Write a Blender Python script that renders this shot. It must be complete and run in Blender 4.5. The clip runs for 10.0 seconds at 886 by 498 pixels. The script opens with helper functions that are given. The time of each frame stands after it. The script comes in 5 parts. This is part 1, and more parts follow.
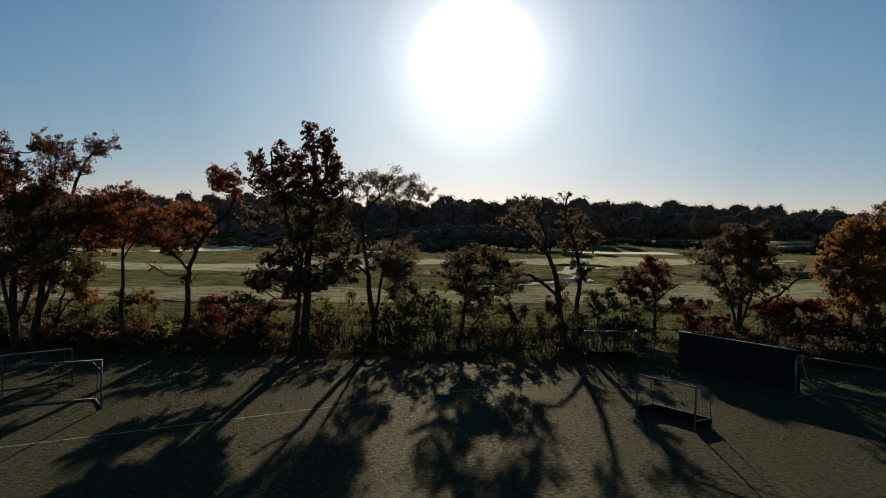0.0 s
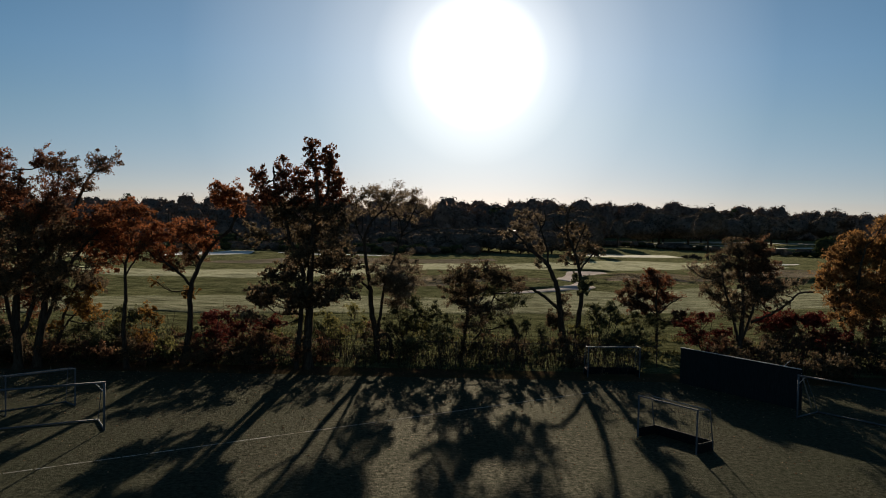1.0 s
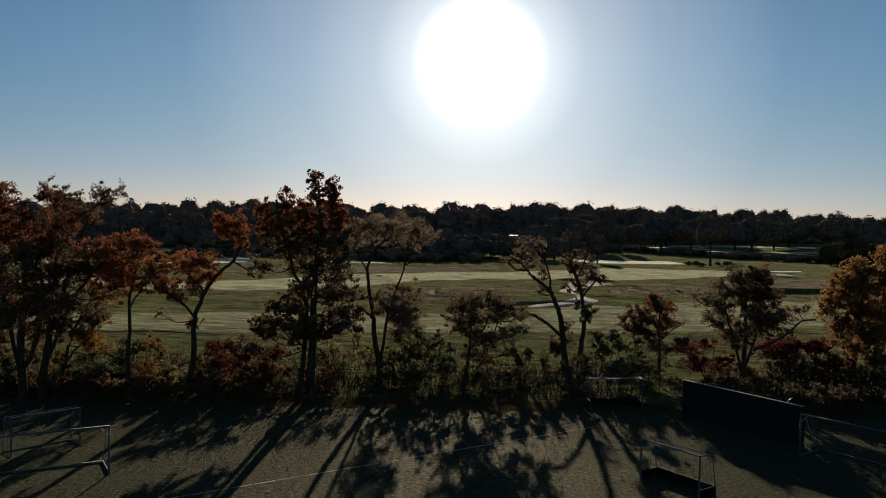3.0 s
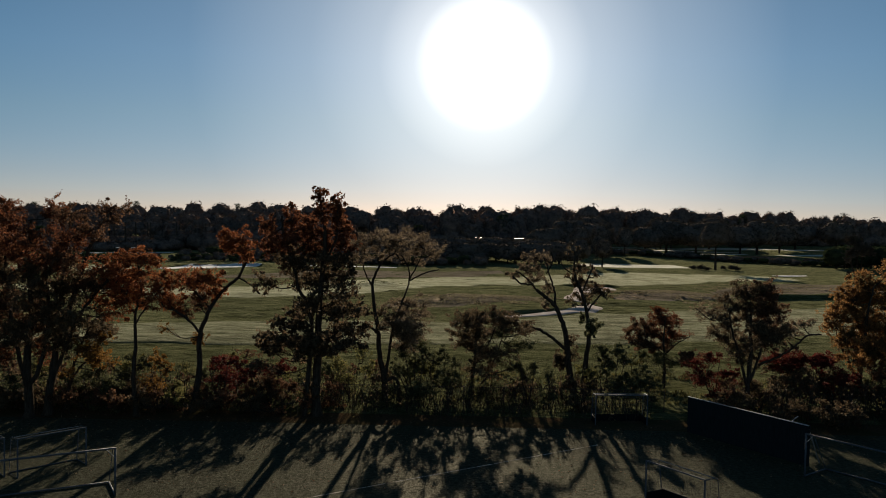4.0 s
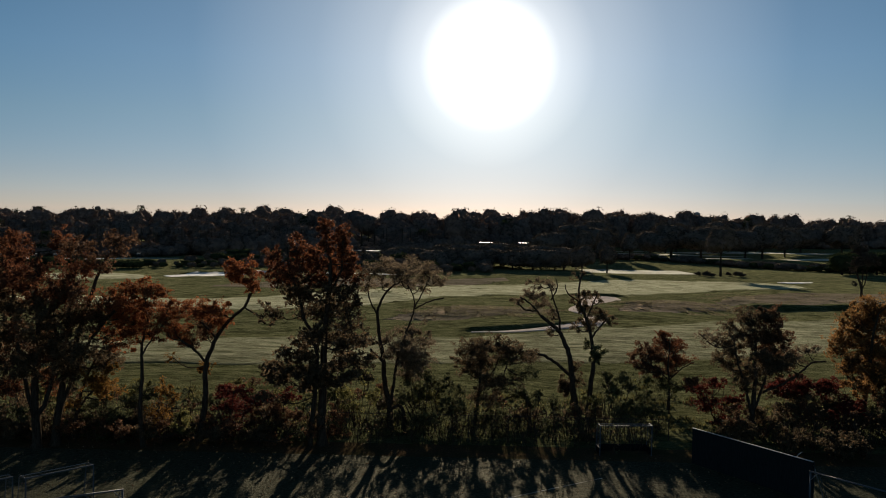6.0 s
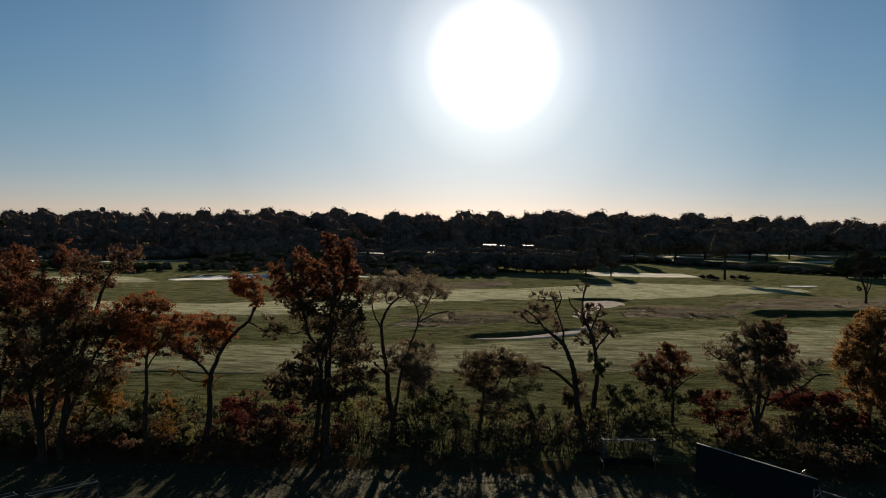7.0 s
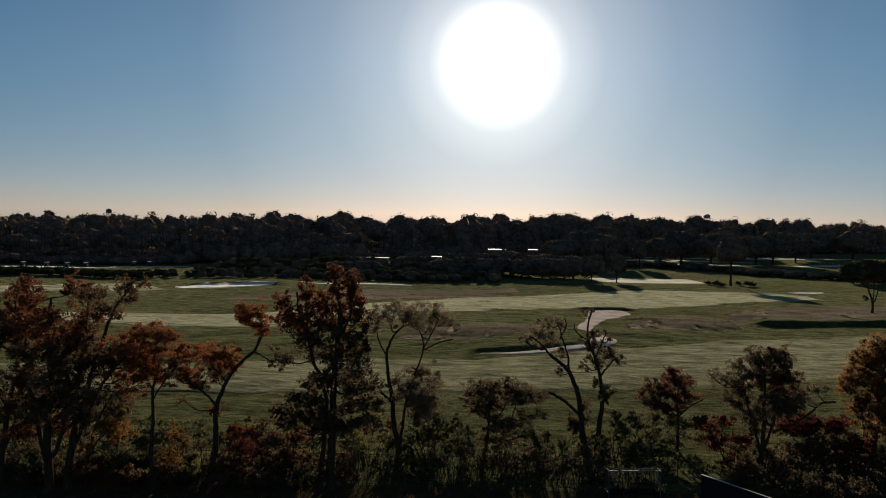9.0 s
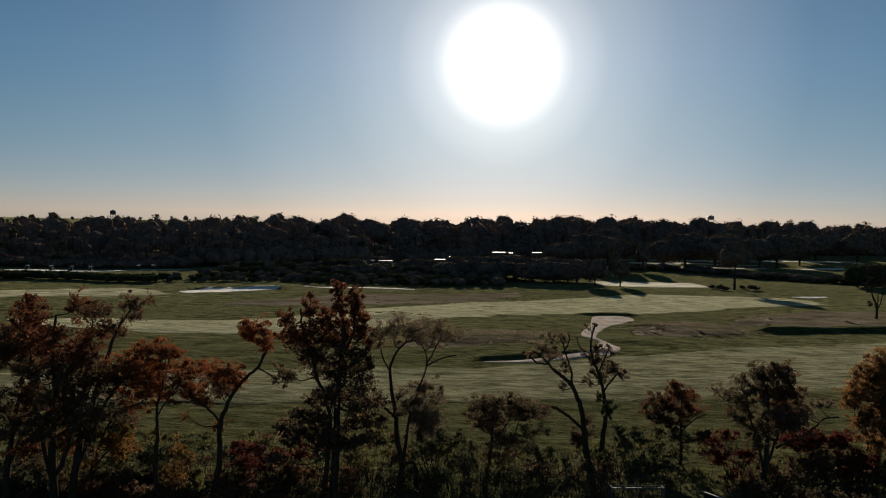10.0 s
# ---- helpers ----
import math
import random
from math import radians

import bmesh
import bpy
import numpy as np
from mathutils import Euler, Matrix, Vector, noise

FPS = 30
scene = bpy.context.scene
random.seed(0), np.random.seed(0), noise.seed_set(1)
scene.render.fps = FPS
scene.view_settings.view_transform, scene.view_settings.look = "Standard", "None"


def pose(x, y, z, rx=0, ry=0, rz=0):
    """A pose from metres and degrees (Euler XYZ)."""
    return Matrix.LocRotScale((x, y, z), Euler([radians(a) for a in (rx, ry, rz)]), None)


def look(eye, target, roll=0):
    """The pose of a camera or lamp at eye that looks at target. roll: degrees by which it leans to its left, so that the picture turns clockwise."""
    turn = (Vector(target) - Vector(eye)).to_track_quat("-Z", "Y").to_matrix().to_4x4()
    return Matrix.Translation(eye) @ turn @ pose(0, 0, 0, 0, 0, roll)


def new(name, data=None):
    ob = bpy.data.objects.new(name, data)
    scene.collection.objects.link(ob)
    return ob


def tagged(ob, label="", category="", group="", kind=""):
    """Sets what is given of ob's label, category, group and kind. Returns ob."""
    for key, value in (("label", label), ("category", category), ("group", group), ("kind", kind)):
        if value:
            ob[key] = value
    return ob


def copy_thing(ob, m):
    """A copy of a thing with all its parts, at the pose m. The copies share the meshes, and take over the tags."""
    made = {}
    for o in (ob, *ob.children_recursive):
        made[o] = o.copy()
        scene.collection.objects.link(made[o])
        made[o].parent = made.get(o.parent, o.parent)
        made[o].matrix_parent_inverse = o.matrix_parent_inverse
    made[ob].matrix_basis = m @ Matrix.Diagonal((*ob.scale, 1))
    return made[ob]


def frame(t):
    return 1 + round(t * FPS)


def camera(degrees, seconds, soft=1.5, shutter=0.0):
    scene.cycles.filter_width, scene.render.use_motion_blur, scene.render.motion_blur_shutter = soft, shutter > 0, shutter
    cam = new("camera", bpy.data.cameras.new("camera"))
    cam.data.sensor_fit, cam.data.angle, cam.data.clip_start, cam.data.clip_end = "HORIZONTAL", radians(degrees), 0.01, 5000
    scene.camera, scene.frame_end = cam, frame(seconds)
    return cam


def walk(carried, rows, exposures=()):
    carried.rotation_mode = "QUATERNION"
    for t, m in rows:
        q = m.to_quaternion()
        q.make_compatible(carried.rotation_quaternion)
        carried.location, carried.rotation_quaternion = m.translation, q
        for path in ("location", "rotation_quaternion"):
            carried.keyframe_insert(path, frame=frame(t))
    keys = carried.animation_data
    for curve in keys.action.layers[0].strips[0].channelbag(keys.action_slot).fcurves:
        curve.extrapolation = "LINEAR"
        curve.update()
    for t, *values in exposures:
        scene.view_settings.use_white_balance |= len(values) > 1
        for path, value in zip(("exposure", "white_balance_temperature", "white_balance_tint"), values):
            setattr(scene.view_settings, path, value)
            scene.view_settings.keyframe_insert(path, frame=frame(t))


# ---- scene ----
cam = camera(55.44, 10.0, soft=1.0)
# seconds, place in metres, heading, pitch and lean in degrees: a drone climbing straight up
ROWS = [
    (0.0, 0.000, 0.000, 10.103, -0.031, -2.443, 1.199),
    (0.5, -0.012, -0.022, 10.688, 0.013, -2.440, 1.189),
    (1.0, -0.026, -0.039, 11.200, 0.092, -2.431, 1.189),
    (1.5, -0.048, -0.064, 11.753, 0.074, -2.415, 1.179),
    (2.0, -0.062, -0.077, 12.336, 0.112, -2.410, 1.159),
    (2.5, -0.085, -0.089, 12.880, 0.147, -2.418, 1.159),
    (4.0, -0.130, -0.138, 14.483, 0.578, -2.344, 1.110),
    (4.5, -0.137, -0.166, 15.049, 0.681, -2.327, 1.100),
    (5.0, -0.147, -0.181, 15.511, 0.733, -2.325, 1.090),
    (5.5, -0.170, -0.225, 16.073, 0.790, -2.335, 1.070),
    (7.0, -0.173, -0.280, 17.641, 1.174, -2.319, 1.060),
    (7.5, -0.171, -0.295, 18.092, 1.264, -2.306, 1.040),
    (8.0, -0.171, -0.305, 18.659, 1.350, -2.307, 1.021),
    (8.5, -0.171, -0.317, 19.213, 1.432, -2.306, 1.031),
    (9.0, -0.184, -0.329, 19.806, 1.544, -2.320, 1.021),
    (9.5, -0.185, -0.366, 20.438, 1.678, -2.293, 1.001),
    (10.0, -0.180, -0.401, 20.981, 1.789, -2.287, 1.001),
]
walk(cam, [(t, pose(x, y, z, 0, 0, yaw) @ pose(0, 0, 0, 90 + pitch) @ pose(0, 0, 0, 0, 0, lean)) for t, x, y, z, yaw, pitch, lean in ROWS],
     [(0.0, 0.6, 7150, 9), (2.5, 0.55, 7150, 9), (5.0, 0.5, 7180, 9), (7.0, 0.5, 7180, 9), (8.0, 0.48, 7150, 9), (9.0, 0.36, 7150, 9), (10.0, 0.31, 7150, 9)])

# ---- light: low morning sun ahead, clear sky ----
SUN_AZ, SUN_EL = 2.0, 11.6
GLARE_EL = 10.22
world = bpy.data.worlds.new("morning_sky")
scene.world = world
world.use_nodes = True
wn, wl = world.node_tree.nodes, world.node_tree.links
wn.clear()
sky = wn.new("ShaderNodeTexSky")
sky.sky_type, sky.sun_disc = "NISHITA", False
sky.sun_elevation, sky.sun_rotation = radians(SUN_EL), radians(SUN_AZ)
sky.altitude, sky.air_density, sky.dust_density, sky.ozone_density = 50, 0.5, 0.02, 1.6


def sky_way(az, el):
    return Vector((math.sin(radians(az)) * math.cos(radians(el)), math.cos(radians(az)) * math.cos(radians(el)), math.sin(radians(el))))


SUN_WAY = sky_way(SUN_AZ, SUN_EL)
back = wn.new("ShaderNodeBackground")
back.inputs["Strength"].default_value = 0.052
wout = wn.new("ShaderNodeOutputWorld")
rich = wn.new("ShaderNodeHueSaturation")
rich.inputs["Hue"].default_value, rich.inputs["Saturation"].default_value = 0.489, 1.12
wl.new(sky.outputs[0], rich.inputs["Color"])
# morning haze: warmer and duller low down
coord = wn.new("ShaderNodeTexCoord")
split = wn.new("ShaderNodeSeparateXYZ")
low_air = wn.new("ShaderNodeValToRGB")
for at, tint in ((0.0, (0.76, 0.61, 0.665)), (0.15, (0.82, 0.665, 0.69)), (0.4, (0.95, 0.825, 0.785)), (0.65, (1.0, 0.945, 0.935)), (1.0, (1.0, 1.0, 1.0))):
    stop = low_air.color_ramp.elements[0] if at == 0 else low_air.color_ramp.elements[-1] if at == 1 else low_air.color_ramp.elements.new(at)
    stop.position, stop.color = at, (*tint, 1)
height = wn.new("ShaderNodeMath")
height.operation, height.inputs[1].default_value = "MULTIPLY", 1 / 0.27
dulled = wn.new("ShaderNodeMix")
dulled.data_type, dulled.blend_type = "RGBA", "MULTIPLY"
dulled.inputs["Factor"].default_value = 1.0
wl.new(coord.outputs["Generated"], split.inputs[0])
wl.new(split.outputs["Z"], height.inputs[0])
wl.new(height.outputs[0], low_air.inputs[0])
wl.new(rich.outputs[0], dulled.inputs["A"])
wl.new(low_air.outputs[0], dulled.inputs["B"])
wl.new(dulled.outputs["Result"], back.inputs["Color"])
# the dazzling sun, its lens bloom drawn into the sky as a wide disc
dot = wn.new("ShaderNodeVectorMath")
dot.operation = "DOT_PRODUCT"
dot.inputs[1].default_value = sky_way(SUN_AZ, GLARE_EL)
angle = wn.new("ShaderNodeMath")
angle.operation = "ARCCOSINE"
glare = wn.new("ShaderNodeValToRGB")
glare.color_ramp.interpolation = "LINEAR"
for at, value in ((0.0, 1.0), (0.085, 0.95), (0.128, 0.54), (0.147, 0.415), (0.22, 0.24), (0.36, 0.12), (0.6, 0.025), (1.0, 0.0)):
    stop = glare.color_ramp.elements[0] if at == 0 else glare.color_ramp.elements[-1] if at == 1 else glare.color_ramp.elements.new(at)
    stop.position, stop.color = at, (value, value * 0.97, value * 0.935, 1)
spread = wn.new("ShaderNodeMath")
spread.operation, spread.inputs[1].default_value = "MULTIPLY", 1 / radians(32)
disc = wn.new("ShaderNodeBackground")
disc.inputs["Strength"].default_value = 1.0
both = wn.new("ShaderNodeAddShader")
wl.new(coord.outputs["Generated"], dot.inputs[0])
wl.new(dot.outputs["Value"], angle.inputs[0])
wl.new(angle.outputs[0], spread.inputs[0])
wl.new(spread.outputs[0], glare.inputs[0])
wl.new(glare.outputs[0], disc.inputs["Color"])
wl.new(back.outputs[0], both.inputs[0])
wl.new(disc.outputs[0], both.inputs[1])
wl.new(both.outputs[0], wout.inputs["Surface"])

lamp = bpy.data.lights.new("sun", "SUN")
lamp.energy, lamp.angle, lamp.color = 4.3, radians(0.6), (1.0, 0.895, 0.765)
sun = new("sun", lamp)
sun.matrix_world = look(SUN_WAY * 300, (0, 0, 0))

# ---- materials ----


def material(name, low, high, grain=3.0, blotch=0.15, rough=0.85, bump=0.3, stretch=(1, 1, 1), third=None, metal=0.0, spec=0.3, depth=0.05, island=False, sheen=None, detail=(6, 0.55), gloss=None, crisp=None):
    """Two colours mixed by fine grain, a third in large blotches, with relief."""
    m = bpy.data.materials.new(name)
    m.use_nodes = True
    n, l = m.node_tree.nodes, m.node_tree.links
    p = n["Principled BSDF"]
    p.inputs["Roughness"].default_value, p.inputs["Metallic"].default_value = rough, metal
    p.inputs["Specular IOR Level"].default_value = spec
    if sheen:
        p.inputs["Sheen Weight"].default_value, p.inputs["Sheen Roughness"].default_value = sheen[0], sheen[1]
        p.inputs["Sheen Tint"].default_value = (*sheen[2], 1)
    place = n.new("ShaderNodeNewGeometry")
    size = n.new("ShaderNodeVectorMath")
    size.operation, size.inputs[1].default_value = "MULTIPLY", stretch
    l.new(place.outputs["Position"], size.inputs[0])
    fine, wide = n.new("ShaderNodeTexNoise"), n.new("ShaderNodeTexNoise")
    fine.inputs["Scale"].default_value, fine.inputs["Detail"].default_value, fine.inputs["Roughness"].default_value = grain, detail[0], detail[1]
    wide.inputs["Scale"].default_value, wide.inputs["Detail"].default_value = blotch, 4
    for tex in (fine, wide):
        l.new(size.outputs[0], tex.inputs["Vector"])
    ramp = n.new("ShaderNodeMapRange")
    ramp.inputs[1].default_value, ramp.inputs[2].default_value = 0.32, 0.68
    l.new(place.outputs["Random Per Island"] if island else fine.outputs["Fac"], ramp.inputs[0])
    if island:
        ramp.inputs[1].default_value, ramp.inputs[2].default_value = 0, 1
    mix = n.new("ShaderNodeMix")
    mix.data_type = "RGBA"
    mix.inputs["A"].default_value, mix.inputs["B"].default_value = (*low, 1), (*high, 1)
    l.new(ramp.outputs[0], mix.inputs["Factor"])
    out = mix.outputs["Result"]
    if third:
        big = n.new("ShaderNodeMapRange")
        big.inputs[1].default_value, big.inputs[2].default_value = 0.42, 0.66
        l.new(wide.outputs["Fac"], big.inputs[0])
        more = n.new("ShaderNodeMix")
        more.data_type = "RGBA"
        more.inputs["B"].default_value = (*third, 1)
        l.new(big.outputs[0], more.inputs["Factor"])
        l.new(out, more.inputs["A"])
        out = more.outputs["Result"]
    l.new(out, p.inputs["Base Color"])
    if sheen:
        dew = n.new("ShaderNodeMath")
        dew.operation, dew.inputs[1].default_value = "MULTIPLY", 2 * sheen[0]
        l.new(ramp.outputs[0], dew.inputs[0])
        l.new(dew.outputs[0], p.inputs["Sheen Weight"])
    if gloss:
        shine, blend = n.new("ShaderNodeBsdfGlossy"), n.new("ShaderNodeMixShader")
        shine.inputs["Roughness"].default_value, blend.inputs[0].default_value = gloss[1], gloss[0]
        shine.inputs["Color"].default_value = (*gloss[2], 1)
        wet = n.new("ShaderNodeMath")
        wet.operation, wet.inputs[1].default_value = "MULTIPLY", 2 * gloss[0]
        l.new(ramp.outputs[0], wet.inputs[0])
        l.new(wet.outputs[0], blend.inputs[0])
        l.new(p.outputs[0], blend.inputs[1])
        l.new(shine.outputs[0], blend.inputs[2])
        l.new(blend.outputs[0], n["Material Output"].inputs["Surface"])
    if bump:
        b = n.new("ShaderNodeBump")
        b.inputs["Strength"].default_value, b.inputs["Distance"].default_value = bump, depth
        l.new(fine.outputs["Fac"], b.inputs["Height"])
        l.new(b.outputs[0], p.inputs["Normal"])
        if crisp:
            small, over = n.new("ShaderNodeTexNoise"), n.new("ShaderNodeBump")
            small.inputs["Scale"].default_value, small.inputs["Detail"].default_value = crisp[0], 5
            over.inputs["Strength"].default_value, over.inputs["Distance"].default_value = 1.0, crisp[1]
            l.new(place.outputs["Position"], small.inputs["Vector"])
            l.new(small.outputs["Fac"], over.inputs["Height"])
            l.new(b.outputs[0], over.inputs["Normal"])
            l.new(over.outputs[0], p.inputs["Normal"])
            b = over
        if gloss:
            l.new(b.outputs[0], shine.inputs["Normal"])
    return m


def foliage(name, dark, mid, bright, through_=0.45, rugged=0.0):
    """Leaves: each one its own tint, and light shows through them."""
    m = bpy.data.materials.new(name)
    m.use_nodes = True
    n, l = m.node_tree.nodes, m.node_tree.links
    p = n["Principled BSDF"]
    p.inputs["Roughness"].default_value, p.inputs["Specular IOR Level"].default_value = 0.7, 0.03 if through_ > 0.3 else 0.0
    geo = n.new("ShaderNodeNewGeometry")
    ramp = n.new("ShaderNodeValToRGB")
    ramp.color_ramp.elements[0].color, ramp.color_ramp.elements[1].color = (*dark, 1), (*bright, 1)
    ramp.color_ramp.elements.new(0.5).color = (*mid, 1)
    l.new(geo.outputs["Random Per Island"], ramp.inputs[0])
    wide = n.new("ShaderNodeTexNoise")
    wide.inputs["Scale"].default_value = 0.5
    l.new(geo.outputs["Position"], wide.inputs["Vector"])
    hsv = n.new("ShaderNodeHueSaturation")
    val = n.new("ShaderNodeMapRange")
    val.inputs[1].default_value, val.inputs[2].default_value, val.inputs[3].default_value, val.inputs[4].default_value = 0.3, 0.7, 0.7, 1.3
    l.new(wide.outputs["Fac"], val.inputs[0])
    l.new(val.outputs[0], hsv.inputs["Value"])
    l.new(ramp.outputs[0], hsv.inputs["Color"])
    l.new(hsv.outputs[0], p.inputs["Base Color"])
    t = n.new("ShaderNodeBsdfTranslucent")
    if rugged:
        leafy, b = n.new("ShaderNodeTexNoise"), n.new("ShaderNodeBump")
        leafy.inputs["Scale"].default_value, leafy.inputs["Detail"].default_value, leafy.inputs["Roughness"].default_value = 0.9, 6, 0.7
        b.inputs["Strength"].default_value, b.inputs["Distance"].default_value = 1.0, rugged
        l.new(geo.outputs["Position"], leafy.inputs["Vector"])
        l.new(leafy.outputs["Fac"], b.inputs["Height"])
        l.new(b.outputs[0], p.inputs["Normal"])
        l.new(leafy.outputs["Fac"], ramp.inputs[0])
    l.new(hsv.outputs[0], t.inputs["Color"])
    mix = n.new("ShaderNodeMixShader")
    mix.inputs[0].default_value = through_
    l.new(p.outputs[0], mix.inputs[1])
    l.new(t.outputs[0], mix.inputs[2])
    l.new(mix.outputs[0], n["Material Output"].inputs["Surface"])
    return m


M_FIELD = material("thin_autumn_turf", (0.010, 0.012, 0.007), (0.064, 0.067, 0.040), 4.0, 0.12, 0.9, 1.0, third=(0.033, 0.039, 0.021), depth=0.12, spec=0.0, sheen=(0.035, 0.42, (0.95, 0.87, 0.66)), detail=(10, 0.75), gloss=(0.0105, 0.5, (0.9, 0.85, 0.72)), crisp=(11, 0.05))
M_LITTER = material("leaf_litter", (0.035, 0.026, 0.016), (0.12, 0.075, 0.04), 6.0, 0.4, 0.85, 1.0, third=(0.05, 0.045, 0.02), depth=0.1, spec=0.0)
M_ROUGH = material("golf_rough", (0.011, 0.0155, 0.0045), (0.078, 0.083, 0.031), 0.6, 0.03, 0.9, 1.0, (0.5, 1, 1), third=(0.028, 0.035, 0.011), depth=0.4, spec=0.0, sheen=(0.12, 0.42, (0.95, 0.93, 0.52)), detail=(10, 0.72), crisp=(1.1, 0.35))
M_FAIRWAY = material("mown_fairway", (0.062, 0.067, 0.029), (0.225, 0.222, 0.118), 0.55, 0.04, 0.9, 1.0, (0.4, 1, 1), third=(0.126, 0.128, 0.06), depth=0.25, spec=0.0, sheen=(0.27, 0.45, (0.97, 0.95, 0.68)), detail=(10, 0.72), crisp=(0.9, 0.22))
# darker version of the fairway colours, for the lower fairway
M_DULL = material("darker_mown_fairway", (0.02, 0.024, 0.009), (0.098, 0.1, 0.043), 0.55, 0.04, 0.9, 1.0, (0.4, 1, 1), third=(0.05, 0.054, 0.02), depth=0.25, spec=0.0, sheen=(0.21, 0.42, (0.97, 0.95, 0.66)), detail=(10, 0.72), crisp=(0.9, 0.22))
M_GREEN = material("dewy_putting_green", (0.06, 0.062, 0.028), (0.15, 0.147, 0.078), 0.4, 0.04, 0.9, 0.6, (0.4, 1, 1), depth=0.15, spec=0.0, sheen=(0.18, 0.5, (0.97, 0.95, 0.7)), detail=(8, 0.65))
M_HEATH = material("brown_fescue", (0.065, 0.051, 0.036), (0.23, 0.178, 0.135), 0.25, 0.09, 0.7, 1.0, (0.4, 1, 1), third=(0.12, 0.102, 0.062), depth=0.8, spec=0.0, sheen=(0.08, 0.5, (0.9, 0.8, 0.66)), detail=(10, 0.7), crisp=(1.1, 0.4))
M_SAND = material("bunker_sand", (0.36, 0.29, 0.25), (0.5, 0.41, 0.36), 0.6, 0.2, 0.9, 0.6, depth=0.1, spec=0.0, sheen=(0.12, 0.5, (1, 0.94, 0.88)), detail=(8, 0.6))
M_PALE_SAND = material("white_bunker_sand", (0.5, 0.48, 0.45), (0.68, 0.66, 0.62), 0.6, 0.2, 0.9, 0.6, depth=0.1, spec=0.0, sheen=(0.4, 0.5, (1, 0.97, 0.92)), detail=(8, 0.6))
M_PATH = material("pale_concrete_path", (0.45, 0.45, 0.43), (0.62, 0.62, 0.6), 0.8, 0.2, 0.8, 0.2, depth=0.05, spec=0.3, sheen=(0.4, 0.5, (1, 0.98, 0.95)))
M_CHALK = material("field_chalk", (0.3, 0.29, 0.25), (0.6, 0.58, 0.52), 8.0, 0.8, 0.9, 0.2, third=(0.2, 0.18, 0.13), spec=0.0)
M_BARK = material("grey_brown_bark", (0.028, 0.021, 0.015), (0.075, 0.058, 0.042), 9.0, 1.0, 0.9, 0.8, (1, 1, 0.25), spec=0.0)
# white paint toned down to blue-grey: the goals' backlit shade is in the colour
M_SHADED_PAINT = material("shade_toned_white_paint", (0.065, 0.077, 0.09), (0.11, 0.127, 0.143), 20.0, 1.0, 0.55, 0.1, third=(0.08, 0.09, 0.098), spec=0.06)
M_STEEL = material("galvanised_steel", (0.3, 0.31, 0.32), (0.45, 0.46, 0.47), 14.0, 1.0, 0.45, 0.1, metal=0.8)
M_RUST = material("rusted_wire", (0.03, 0.024, 0.02), (0.07, 0.055, 0.045), 14.0, 1.0, 0.8, 0.1, spec=0.1)
M_BOARD = material("dark_green_boards", (0.012, 0.016, 0.018), (0.021, 0.027, 0.029), 5.0, 0.5, 0.85, 0.3, (3, 3, 0.4), spec=0.05)
# lawn paler than the rough: sunlight between tree shadows put into the colour
M_SUNLIT_DEW = material("sunlit_dewy_lawn", (0.09, 0.093, 0.055), (0.23, 0.224, 0.16), 0.3, 0.04, 0.9, 0.8, (0.2, 1, 1), third=(0.125, 0.126, 0.08), depth=0.3, spec=0.0, sheen=(0.4, 0.5, (1, 0.97, 0.85)), detail=(8, 0.65))
M_CART = material("white_cart_plastic", (0.6, 0.6, 0.58), (0.75, 0.75, 0.73), 3.0, 0.5, 0.35, 0.0, spec=0.5)
M_BLACK = material("black_boards", (0.006, 0.006, 0.007), (0.014, 0.014, 0.014), 6.0, 0.6, 0.8, 0.2, spec=0.05)
M_NET = material("net_cord", (0.06, 0.06, 0.06), (0.12, 0.12, 0.12), 20.0, 1.0, 0.9, 0.0, spec=0.0)
M_ROOF = material("pale_roofing", (0.2, 0.2, 0.2), (0.3, 0.3, 0.29), 2.0, 0.3, 0.6, 0.05, spec=0.3)
# siding kept dark to carry the shade on the walls facing the field
M_WALL = material("shade_dark_siding", (0.06, 0.055, 0.05), (0.12, 0.11, 0.1), 2.0, 0.3, 0.8, 0.1)
M_GLASS = material("window_glass", (0.02, 0.025, 0.03), (0.03, 0.035, 0.04), 1.0, 0.3, 0.08, 0.0, spec=0.8)

L_RED = foliage("red_orange_leaves", (0.125, 0.042, 0.021), (0.235, 0.08, 0.034), (0.34, 0.13, 0.05), 0.48)
L_MAROON = foliage("red_brown_leaves", (0.085, 0.033, 0.02), (0.155, 0.058, 0.03), (0.235, 0.094, 0.043), 0.45)
L_AMBER = foliage("amber_brown_leaves", (0.15, 0.078, 0.033), (0.24, 0.125, 0.048), (0.34, 0.18, 0.068), 0.58)
L_RUST = foliage("rust_brown_leaves", (0.07, 0.04, 0.026), (0.128, 0.069, 0.04), (0.195, 0.101, 0.055), 0.45)
L_OAK = foliage("dark_oak_leaves", (0.068, 0.055, 0.036), (0.118, 0.09, 0.054), (0.185, 0.115, 0.066), 0.48)
L_GREEN = foliage("dull_green_leaves", (0.055, 0.061, 0.031), (0.09, 0.097, 0.048), (0.15, 0.146, 0.072), 0.52)
L_OLIVE = foliage("olive_yellow_leaves", (0.085, 0.083, 0.032), (0.14, 0.132, 0.05), (0.22, 0.195, 0.07), 0.55)
L_GOLD = foliage("gold_leaves", (0.115, 0.059, 0.0172), (0.197, 0.0984, 0.0279), (0.295, 0.16, 0.041), 0.48)
L_CRIMSON = foliage("crimson_leaves", (0.06, 0.017, 0.014), (0.1, 0.024, 0.018), (0.155, 0.035, 0.025), 0.45)
